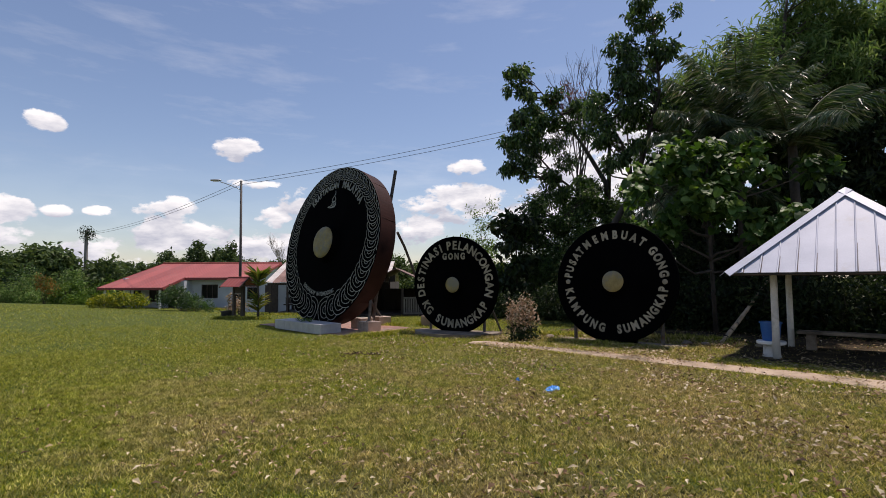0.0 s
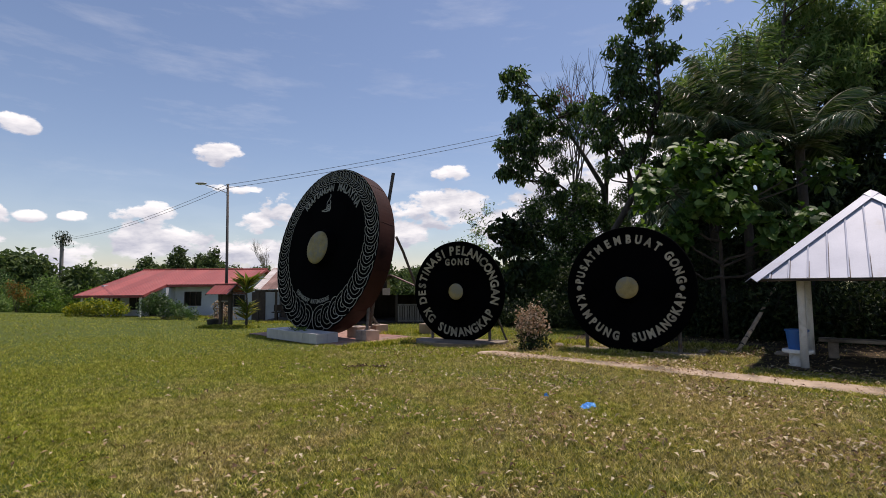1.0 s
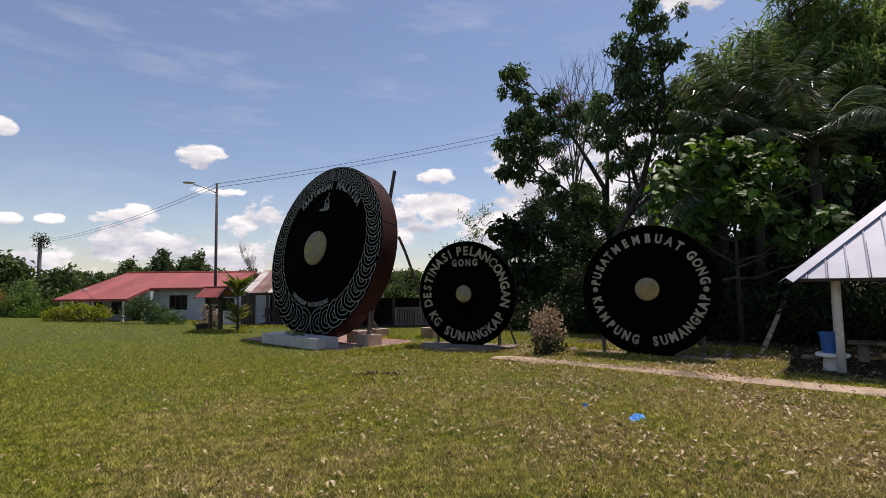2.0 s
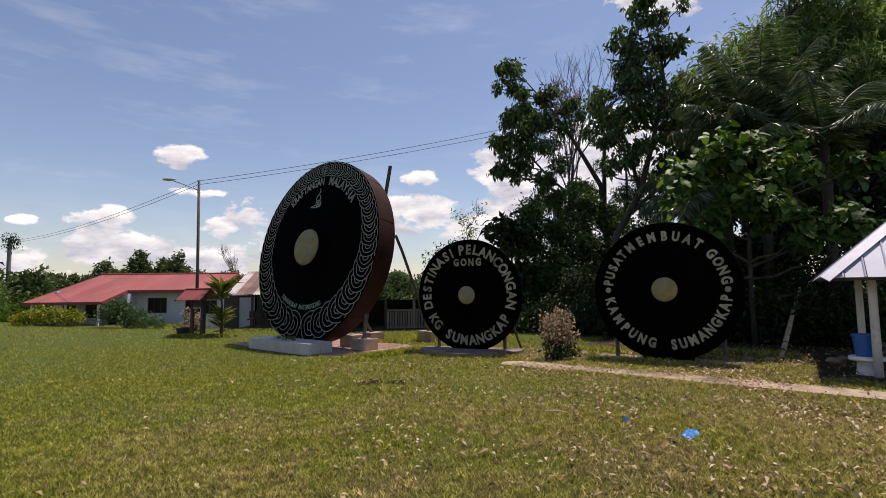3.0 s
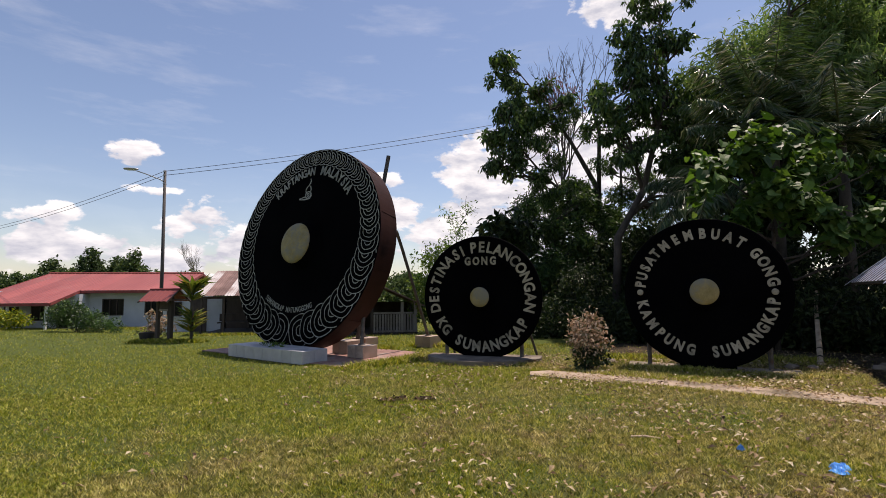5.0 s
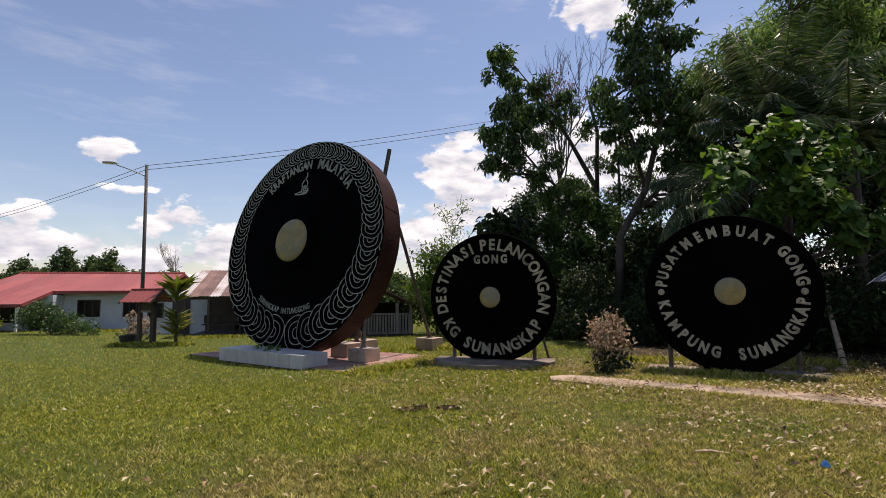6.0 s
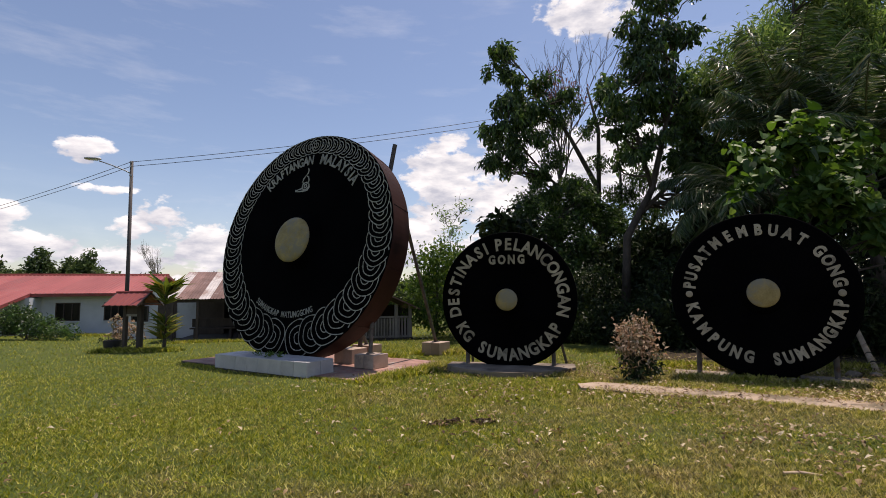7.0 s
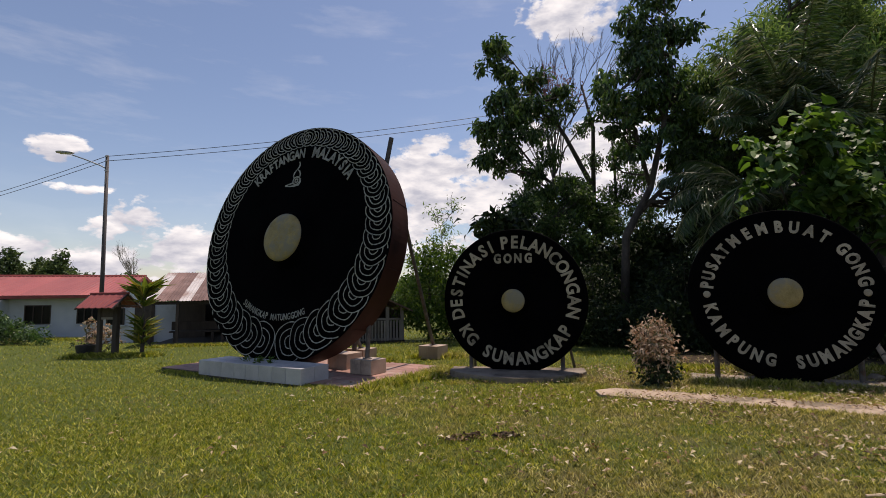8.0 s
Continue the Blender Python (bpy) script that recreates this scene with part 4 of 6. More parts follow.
def ribbed_slope(parent, x0, x1, y0, z0, y1, z1, mat, name="roof", pitch=0.25, sheet=None, mats=None):
    """Corrugated sheeting from the eave (y0, z0) up to the ridge (y1, z1), in separate sheets."""
    sheet = sheet or (x1 - x0)
    d = Vector((0, y1 - y0, z1 - z0))
    nor = Vector((0, -(z1 - z0), y1 - y0)).normalized()
    if nor.z < 0:
        nor = -nor
    n = max(1, round((x1 - x0) / sheet))
    for i in range(n):
        a, b = x0 + (x1 - x0) * i / n, x0 + (x1 - x0) * (i + 1) / n
        steps = max(2, int((b - a) / pitch * 4))
        bm = bmesh.new()
        rows = []
        jog = random.uniform(-0.04, 0.04) if mats else 0
        for end in (0, 1):
            for lay in (0, -0.008):
                rows.append([bm.verts.new(Vector((a + (b - a) * k / steps, y0, z0)) + d * (end if end else jog * 0.3) + nor * (0.022 * (1 if (k % 4) == 1 else 0.0) + lay + (0.006 * (i % 2) if mats else 0))) for k in range(steps + 1)])
        for k in range(steps):
            bm.faces.new((rows[0][k], rows[0][k + 1], rows[2][k + 1], rows[2][k]))
            bm.faces.new((rows[1][k], rows[3][k], rows[3][k + 1], rows[1][k + 1]))
            bm.faces.new((rows[0][k], rows[1][k], rows[1][k + 1], rows[0][k + 1]))
            bm.faces.new((rows[2][k], rows[2][k + 1], rows[3][k + 1], rows[3][k]))
        part(name, bm, mats[i % len(mats)] if mats else mat, parent)


def house():
    g = -0.72
    h = thing("house", pose(0, 0, g), "long single-storey house, pale blue-white walls, faded red sheet roof", "house")
    eave, ridge = 1.80 - g, 3.02 - g
    wy = 37.6
    holes = [(-18.35, -17.1, 0.95, 2.0), (-15.9, -14.8, 0.95, 2.0)]
    part("wall", wall_with_holes(-19.2, -14.3, wy, -0.2, eave + 0.1, holes), M_WALL, h)
    for a, b, c, d in holes:
        window(h, a, wy + 0.03, c, b - a, d - c, 3)
    part("plinth_band", box(-19.2, -14.28, wy - 0.02, wy - 0.002, -0.2, 0.16), M_CONCRETE, h)
    # recessed verandah wing
    wy2 = 36.4
    holes2 = [(-23.0, -22.2, 0.75, 1.6), (-21.6, -20.6, 0.75, 1.65), (-20.2, -19.5, 0.3, 1.7)]
    part("wall", wall_with_holes(-23.4, -19.2, wy2, -0.2, eave - 0.22, holes2), M_WALL, h)
    for a, b, c, d in holes2:
        window(h, a, wy2 + 0.03, c, b - a, d - c, 2)
    part("end_wall", box(-19.2, -19.05, wy2, wy, -0.2, eave - 0.22), M_WALL, h)
    part("end_wall", box(-23.55, -23.4, wy2, 46.4, -0.2, eave), M_WALL, h)
    ew = bmesh.new()
    prof = [(wy, -0.2), (46.4, -0.2), (46.4, eave), (42, ridge - 0.06), (wy, eave + 0.02)]
    va = [ew.verts.new((-14.3, y, z)) for y, z in prof]
    vb = [ew.verts.new((-14.45, y, z)) for y, z in prof]
    ew.faces.new(va), ew.faces.new(vb[::-1])
    for j in range(5):
        ew.faces.new((va[j], vb[j], vb[(j + 1) % 5], va[(j + 1) % 5]))
    part("gable_wall", ew, M_WALL, h)
    part("wall", box(-23.4, -14.45, 46.25, 46.4, -0.2, eave), M_WALL, h)
    part("door", box(-14.29, -14.25, 38.6, 39.5, 0.0, 2.0), M_FRAME, h)
    slope = (ridge - eave) / (42 - 36.9)
    ribbed_slope(h, -19.3, -13.8, 36.9, eave, 42, ridge, M_ROOF_RED, "roof", 0.22, 0.92)
    ribbed_slope(h, -23.75, -19.3, 34.0, eave - slope * 2.9, 42, ridge, M_ROOF_RED, "roof", 0.22, 0.89)
    ribbed_slope(h, -23.75, -13.8, 47.1, eave, 42, ridge, M_ROOF_RED, "roof", 0.22, 0.995)
    part("ridge_cap", tube([(-23.8, 42, ridge + 0.02), (-13.75, 42, ridge + 0.02)], 0.09, 8), M_FASCIA, h)
    part("fascia", box(-19.3, -13.8, 36.86, 36.9, eave - 0.17, eave - 0.012), M_FASCIA, h)
    part("fascia", box(-23.75, -19.3, 33.96, 34.0, eave - slope * 2.9 - 0.16, eave - slope * 2.9 - 0.012), M_FASCIA, h)

    def verge(x, y0, z0, y1, z1):
        bm = bmesh.new()
        q = [(x, y0, z0 - 0.15), (x, y0, z0 + 0.02), (x, y1, z1 + 0.03), (x, y1, z1 - 0.15)]
        va = [bm.verts.new(v) for v in q]
        vb = [bm.verts.new((v[0] + 0.035, v[1], v[2])) for v in q]
        bm.faces.new(va[::-1]), bm.faces.new(vb)
        for j in range(4):
            bm.faces.new((va[j], va[(j + 1) % 4], vb[(j + 1) % 4], vb[j]))
        part("verge_board", bm, M_FASCIA, h)
    verge(-13.79, 36.9, eave, 42, ridge)
    verge(-13.79, 47.1, eave, 42, ridge)
    verge(-19.29, 34.0, eave - slope * 2.9, 36.9, eave)
    verge(-23.79, 34.0, eave - slope * 2.9, 42, ridge)
    for px in (-23.4, -21.5, -19.6):
        part("post", box(px - 0.05, px + 0.05, 34.2, 34.3, -0.1, eave - slope * 2.7), M_WHITE_PAINT, h)
    part("soffit", box(-19.25, -13.85, 36.95, wy, eave - 0.06, eave - 0.03), M_FRAME, h)


house()


# ---------------------------------------------------------------- rusty open shed and timber shack
def shed():
    g = -0.34
    s = thing("shed", pose(0, 0, g), "open shed with a striped rusty corrugated roof on timber posts", "shed")
    x0, x1, y0, y1 = -9.75, -3.0, 27.0, 30.6
    ze, zr = 1.46 - g, 2.72 - g
    ribbed_slope(s, x0, x1, y0, ze, y1, zr, None, "roof_sheet", 0.12, 0.42, [M_SHEET_PALE, M_SHEET_RUST, M_SHEET_RUST])
    ribbed_slope(s, x0, x1, 34.2, ze, y1, zr, None, "roof_sheet", 0.12, 0.84, [M_SHEET_RUST, M_SHEET_PALE])
    part("eave_beam", box(x0 + 0.1, x1, y0 + 0.15, y0 + 0.25, ze - 0.14, ze - 0.03), M_WOOD_DARK, s)
    for px in (-9.5, -8.55, -6.9, -5.2, -3.3):
        part("post", box(px - 0.05, px + 0.05, y0 + 0.15, y0 + 0.25, -0.1, ze - 0.14), M_WOOD_DARK, s)
    part("floor", box(x0 + 0.2, x1, y0 - 0.15, 33.8, -0.25, 0.1, 0.015), M_GROUT, s)
    holes = [(-8.2, -7.5, 0.1, 1.75), (-6.6, -5.5, 0.8, 1.6)]
    # dark timber colour on this wall stands for the shade under the roof
    part("back_wall", wall_with_holes(x0 + 0.3, x1, 30.9, 0.1, ze + 0.9, holes), M_WOOD_DARK, s)
    part("back_wall", box(-12.4, x0 + 0.298, 30.9, 31.05, -0.1, ze - 0.05), M_WALL, s)
    part("door", box(-11.1, -10.3, 30.855, 30.897, -0.08, 1.62), M_FRAME, s)
    window(s, -12.2, 30.86, 0.75, 0.7, 0.75, 2)
    # added dark sheet that makes the openings look unlit inside
    part("dark_room", box(x0 + 0.3, x1, 33.6, 33.7, 0.1, ze), M_WOOD_DARK, s)
    part("side_wall", box(x0 + 0.3, x0 + 0.4, 30.9, 33.6, 0.1, ze), M_WALL, s)
    part("side_wall", box(x1 - 0.1, x1, 28.0, 33.6, 0.1, ze), M_WOOD_DARK, s)
    w = thing("bench", pose(-7.4, 28.1, g + 0.1), "long dark timber bench under the shed roof", "bench")
    part("seat", box(-1.6, 1.6, -0.2, 0.2, 0.42, 0.48, 0.008), M_WOOD_DARK, w)
    part("backrest", box(-1.6, 1.6, 0.2, 0.24, 0.5, 0.85, 0.008), M_WOOD_DARK, w)
    for lx in (-1.4, 0, 1.4):
        part("leg", box(lx - 0.05, lx + 0.05, -0.16, 0.16, 0, 0.42), M_WOOD_DARK, w)


def shack():
    g = gz(-1.5, 25)
    s = thing("shack", pose(0, 0, g), "dark timber shack with a sloping sheet roof and slatted rail", "shack")
    xr, x0, y0, y1 = 0.15, -4.6, 24.2, 28.0
    bm = bmesh.new()
    q = [(xr, 1.02 - g), (-2.3, 2.15 - g), (x0, 1.02 - g)]
    for sg in (0, 1):
        (xa, za), (xb, zb) = (q[0], q[1]) if sg == 0 else (q[1], q[2])
        vs = [bm.verts.new(v) for v in ((xa, y0 - 0.3, za), (xa, y1, za), (xb, y1, zb), (xb, y0 - 0.3, zb))]
        ve = [bm.verts.new(v.co - Vector((0, 0, 0.05))) for v in vs]
        bm.faces.new(vs), bm.faces.new(ve[::-1])
        for j in range(4):
            bm.faces.new((vs[j], ve[j], ve[(j + 1) % 4], vs[(j + 1) % 4]))
    part("roof", bm, M_SHEET_RUST, s)
    for px in (-4.3, -2.0, -0.75, -0.2):
        part("post", box(px - 0.06, px + 0.06, y0, y0 + 0.12, -0.1, 1.15 - g), M_WOOD_GREY if px > -1 else M_WOOD_DARK, s)
    part("rail", box(-2.0, -0.2, y0 + 0.02, y0 + 0.08, 0.86, 0.93), M_WOOD_GREY, s)
    part("rail", box(-2.0, -0.2, y0 + 0.02, y0 + 0.08, 0.12, 0.18), M_WOOD_GREY, s)
    for k in range(15):
        px = -1.9 + k * 0.115
        part("slat", box(px - 0.035, px + 0.035, y0 - 0.01, y0 + 0.018, 0.1, 0.84), M_WOOD_GREY, s)
    part("back_wall", box(x0 + 0.2, xr - 0.2, y1 - 0.4, y1 - 0.3, -0.1, 1.1 - g), M_WOOD_DARK, s)
    part("side_wall", box(x0 + 0.2, x0 + 0.3, y0, y1 - 0.4, -0.1, 1.1 - g), M_WOOD_DARK, s)
    part("side_wall", box(xr - 0.35, xr - 0.25, y0 + 0.15, y1 - 0.4, -0.1, 1.0 - g), M_WOOD_DARK, s)
    part("floor", box(x0 + 0.2, xr - 0.25, y0, y1 - 0.3, -0.2, 0.1), M_WOOD_DARK, s)


shed()
shack()


# ---------------------------------------------------------------- little roofed notice stand
def kiosk():
    x, y = -9.62, 23.3
    k = thing("notice_stand", pose(x, y, gz(x, y), 0, 0, -28), "little notice stand with a red gabled roof on two timber posts", "notice stand")
    z = -gz(x, y)
    part("post", box(-0.36, -0.24, -0.06, 0.06, -0.1, 1.45 + z, 0.008), M_WOOD_DARK, k)
    part("post", box(0.22, 0.38, -0.07, 0.07, -0.1, 1.45 + z, 0.008), M_WOOD_DARK, k)
    part("board", box(-0.24, 0.22, -0.03, 0.03, 1.0 + z, 1.3 + z, 0.004), M_WOOD_DARK, k)
    part("rail", box(-0.24, 0.22, -0.04, 0.04, 0.93 + z, 1.0 + z, 0.004), M_WOOD_GREY, k)
    # the ridge runs along x, gables at both ends
    for sy in (-1, 1):
        bm = bmesh.new()
        n = 24
        ys, zs = (sy * 0.52, 1.30 + z), (0.0, 1.72 + z)
        rows = []
        for yy, zz in (ys, zs):
            for lay in (0, -0.02):
                rows.append([bm.verts.new((-0.7 + 1.4 * j / n, yy, zz + lay + (0.018 if j % 4 == 1 else 0))) for j in range(n + 1)])
        for j in range(n):
            bm.faces.new((rows[0][j], rows[0][j + 1], rows[2][j + 1], rows[2][j]))
            bm.faces.new((rows[1][j], rows[3][j], rows[3][j + 1], rows[1][j + 1]))
            bm.faces.new((rows[0][j], rows[1][j], rows[1][j + 1], rows[0][j + 1]))
        part("roof", bm, M_ROOF_RED, k)
    part("ridge_cap", tube([(-0.72, 0, 1.735 + z), (0.72, 0, 1.735 + z)], 0.035, 8), M_FASCIA, k)
    for sx in (-0.7, 0.66):
        for sy in (-1, 1):
            part("barge_board", tube([(sx + 0.02, sy * 0.54, 1.26 + z), (sx + 0.02, 0, 1.70 + z)], 0.035, 4), M_FRAME, k)
        part("tie_beam", box(sx, sx + 0.05, -0.42, 0.42, 1.32 + z, 1.37 + z), M_FRAME, k)


kiosk()


# ---------------------------------------------------------------- street lamp, cables, far pole
def street_lamp():
    x, y = -11.25, 27.4
    b = gz(x, y)
    s = thing("street_lamp", pose(x, y, b), "slim dark pole with a curved arm and a street lamp head", "street lamp")
    top = 7.17 - b
    part("pole", tube([(0, 0, -0.1), (0, 0, 3), (-0.05, 0, top)], [0.085, 0.075, 0.06], 12), M_POLE, s, smooth=True)
    part("arm", tube([(-0.03, 0, top - 0.55), (-0.25, 0, top - 0.42), (-0.8, 0, top - 0.2), (-1.25, 0, top - 0.05)], 0.025, 8), M_GALV, s, smooth=True)
    bm = lathe([(0, -0.34), (0.05, -0.32), (0.085, -0.15), (0.10, 0.1), (0.07, 0.26), (0.0, 0.3)], 16)
    head = part("lamp_head", bm, M_GALV, s, "", pose(-1.5, 0, top + 0.03, 0, 12, 90) @ Matrix.Diagonal((1, 1, 0.55, 1)), smooth=True)
    part("lens", box(-0.06, 0.06, -0.22, 0.15, -0.12, -0.08, 0.02), M_LAMP, head)
    part("bracket", tube([(-0.05, -0.1, top - 0.62), (-0.05, 0.1, top - 0.62)], 0.05, 8), M_GALV, s)
    for z in (0.06, 0.24):
        part("insulator", tube([(-0.05, -0.14, top - z), (-0.05, 0.06, top - z)], 0.035, 8), M_GALV, s)


street_lamp()
FARPOLE = (-37.7, 52.0)


def cable(a, b, sag):
    pts = []
    a, b = Vector(a), Vector(b)
    for i in range(25):
        k = i / 24
        pts.append(a.lerp(b, k) - Vector((0, 0, sag * 4 * k * (1 - k))))
    c = part("cable", tube([q - a for q in pts], 0.011, 6), M_RUBBER, None, "", Matrix.Translation(a))
    tagged(c, "thin black overhead cable between poles", "cable", "overhead cables")


for dz, dy in ((-0.06, 0), (-0.24, 0.02)):
    cable((-11.3, 27.3 + dy, 7.17 + dz), (20.0, 25.6 + dy, 13.9 + dz * 1.8), 0.6)
    cable((-11.3, 27.3 + dy, 7.17 + dz), (FARPOLE[0], FARPOLE[1], 6.7 + dz), 0.5)

fp = thing("utility_pole", pose(FARPOLE[0], FARPOLE[1], gz(*FARPOLE)), "old utility pole with a mass of creeper on top", "pole")
part("pole", tube([(0, 0, -0.2), (0.05, 0, 3.5), (0, 0, 7.3)], [0.22, 0.19, 0.16], 10), M_WOOD_GREY, fp)
rng = np.random.default_rng(11)
place("creeper", clump_leaves("creeper", rng, [(0, 0, 7.2, 0.75), (0.4, 0, 6.8, 0.6), (-0.2, 0, 6.5, 0.45)], L_DARK, 130, 3, 0.22, 0.09, 1.2), fp)
for dx, h in ((-1.3, 4.0), (-1.0, 3.2)):
    part("dead_stem", tube([(dx, 0.3, 0), (dx + 0.1, 0.3, h)], [0.12, 0.05], 6), M_WOOD_GREY, fp)


# ---------------------------------------------------------------- trees and bushes
def limb(bm, a, b, r0, r1, rng, n=5, bend=0.12):
    a, b = Vector(a), Vector(b)
    l = (b - a).length
    pts = [a.lerp(b, k / n) + Vector(rng.normal(size=3)) * (l * bend * 0.35 * (0 < k < n)) + Vector((0, 0, -l * 0.08 * math.sin(math.pi * k / n))) for k in range(n + 1)]
    tube(pts, [r0 + (r1 - r0) * k / n for k in range(n + 1)], 7, bm, False)
    return pts


def tree(name, stems, blobs, mat, label, seed, twigs=170, per=5, length=0.2, width=0.075, droop=0.5, bark=None, category="tree", spread=0.15, shell=0.5, extra=(), twig_lines=3, group="trees behind the gongs"):
    """stems: lists of (x, y, z, radius) up each trunk; blobs: crown masses (x, y, z, r) at the ends of limbs."""
    rng = np.random.default_rng(seed)
    x0, y0, z0, _ = stems[0][0]
    o = Vector((x0, y0, z0))
    t = thing(name, Matrix.Translation(o), label, category, group)
    bm = bmesh.new()
    for s in stems:
        tube([Vector(q[:3]) - o for q in s], [q[3] for q in s], 10, bm)
    part("trunk", bm, bark or M_BARK, t, smooth=True)
    pts = [Vector(q[:3]) for s in stems for q in s]
    dense = []
    for s in stems:
        for a, b in zip(s, s[1:]):
            for k in range(4):
                dense.append((Vector(a[:3]).lerp(Vector(b[:3]), k / 4), a[3] + (b[3] - a[3]) * k / 4))
        dense.append((Vector(s[-1][:3]), s[-1][3]))
    for bx, by, bz, br in blobs:
        c = Vector((bx, by, bz))
        cand = [(((c - q).length + (3 if q.z > bz - 0.15 * (c - q).length else 0)), q, r) for q, r in dense]
        _, q, r = min(cand, key=lambda e: e[0])
        bm = bmesh.new()
        ends = limb(bm, q - o, c - o, min(r * 0.6, 0.09), 0.018, rng)
        for k in range(twig_lines):
            tip = c - o + Vector(rng.normal(size=3)) * br * 0.55
            limb(bm, ends[-2 - k % 2], tip, 0.018, 0.006, rng, 3)
        part("limb", bm, bark or M_BARK, t)
    local = [(bx - x0, by - y0, bz - z0, br) for bx, by, bz, br in blobs]
    place("crown", clump_leaves("crown", rng, local, mat, twigs, per, length, width, droop, spread, shell), t)
    for nm, bl, mt, tw, pr, ln, wd in extra:
        lc = [(bx - x0, by - y0, bz - z0, br) for bx, by, bz, br in bl]
        place(nm, clump_leaves(nm, rng, lc, mt, tw, pr, ln, wd, droop, spread, shell), t)
    return t


def jitter_y(blobs, seed, amp, pieces=6, frac=0.56):
    """Breaks each crown mass into smaller tufts spread through its depth."""
    r = random.Random(seed)
    out = []
    for x, y, z, q in blobs:
        for k in range(pieces):
            a, b = r.uniform(0, 2 * math.pi), r.uniform(0.15, 0.75) * q
            out.append((x + b * math.cos(a), y + r.uniform(-1, 1) * amp, z + 0.85 * b * math.sin(a), q * frac * r.uniform(0.75, 1.2)))
    return out


# slender rubber tree with open crown
A = [(4.0, 24.0, 12.0, 0.59), (3.4, 24.0, 11.5, 0.49), (4.1, 24.0, 10.9, 0.63), (4.6, 24.0, 10.0, 0.68), (5.4, 24.0, 10.6, 0.55), (3.6, 24.0, 9.4, 0.63), (4.5, 24.0, 9.0, 0.78), (5.5, 24.0, 9.4, 0.5), (3.4, 24.0, 8.3, 0.73), (4.6, 24.0, 8.0, 0.73), (3.1, 24.0, 7.2, 0.59), (4.0, 24.0, 6.9, 0.68), (5.2, 24.0, 6.6, 0.59), (6.6, 24.0, 10.0, 0.4), (5.8, 24.0, 5.9, 0.6), (6.8, 24.0, 6.4, 0.5)]
tree("rubber_tree", [[(8.0, 24.0, -0.3, 0.2), (8.2, 24.0, 3.4, 0.16), (8.0, 24.0, 6.3, 0.12), (6.9, 24.0, 8.2, 0.085), (5.9, 24.0, 9.7, 0.05), (4.6, 24.0, 11.2, 0.025)],
                     [(8.1, 24.0, 5.0, 0.11), (8.3, 24.1, 8.8, 0.08), (7.8, 24.1, 10.7, 0.04)],
                     [(8.2, 24.0, 3.4, 0.11), (9.3, 24.1, 5.5, 0.08), (9.3, 24.1, 7.1, 0.05), (9.1, 24.0, 9.0, 0.03)],
                     [(8.1, 24.0, 4.2, 0.1), (6.9, 24.0, 5.6, 0.07), (5.6, 24.0, 6.6, 0.05), (4.2, 24.0, 8.2, 0.03)]],
     jitter_y(A, 1, 0.9, 6, 0.55), L_RUBBER, "slender rubber tree with dark forked trunk and drooping glossy leaf clumps", 21, 125, 8, 0.25, 0.10, 1.5, spread=0.09, twig_lines=1,
     extra=[("old_foliage", [(5.6, 24.0, 10.3, 0.6), (6.6, 24.0, 10.8, 0.7), (7.3, 24.0, 10.3, 0.6), (6.1, 24.0, 11.0, 0.5)], L_PURPLE, 60, 4, 0.17, 0.06),
            ("thin_foliage", [(7.2, 24.0, 6.0, 0.8), (8.2, 24.0, 7.3, 0.5), (9.3, 24.0, 5.9, 0.8), (9.7, 24.0, 7.9, 0.7), (10.3, 24.0, 6.7, 0.8), (7.6, 24.0, 8.7, 0.45), (9.0, 24.0, 9.7, 0.6), (10.6, 24.0, 5.2, 0.9), (6.3, 24.0, 5.0, 0.7), (8.7, 24.0, 4.7, 0.8), (5.7, 24.0, 8.3, 0.6), (6.3, 24.0, 9.1, 0.6), (7.0, 24.0, 9.7, 0.5), (6.0, 24.0, 7.3, 0.7), (5.2, 24.0, 5.6, 0.8)], L_RUBBER, 330, 6, 0.15, 0.055)])
# tall leafy tree
B = [(8.8, 20.0, 12.4, 0.67), (7.6, 20.0, 11.3, 0.67), (9.1, 20.0, 11.2, 0.59), (7.8, 20.0, 10.4, 0.71), (8.9, 20.0, 10.6, 0.47), (6.3, 20.0, 8.8, 0.47), (7.2, 20.0, 9.4, 0.63), (8.2, 20.0, 9.4, 0.75), (6.2, 20.0, 8.0, 0.51), (7.2, 20.0, 8.4, 0.63), (8.4, 20.0, 8.3, 0.82), (9.3, 20.0, 7.8, 0.82), (9.2, 20.0, 9.1, 0.71), (7.9, 20.0, 7.1, 0.5), (8.9, 20.0, 6.4, 0.65), (9.9, 20.0, 6.3, 0.71), (8.3, 20.0, 13.1, 0.6), (10.6, 20.0, 7.3, 0.9), (10.4, 20.0, 8.7, 0.8), (9.7, 20.0, 5.2, 0.8), (10.9, 20.0, 5.5, 0.9), (6.6, 20.0, 7.3, 0.4), (7.0, 20.0, 6.4, 0.4)]
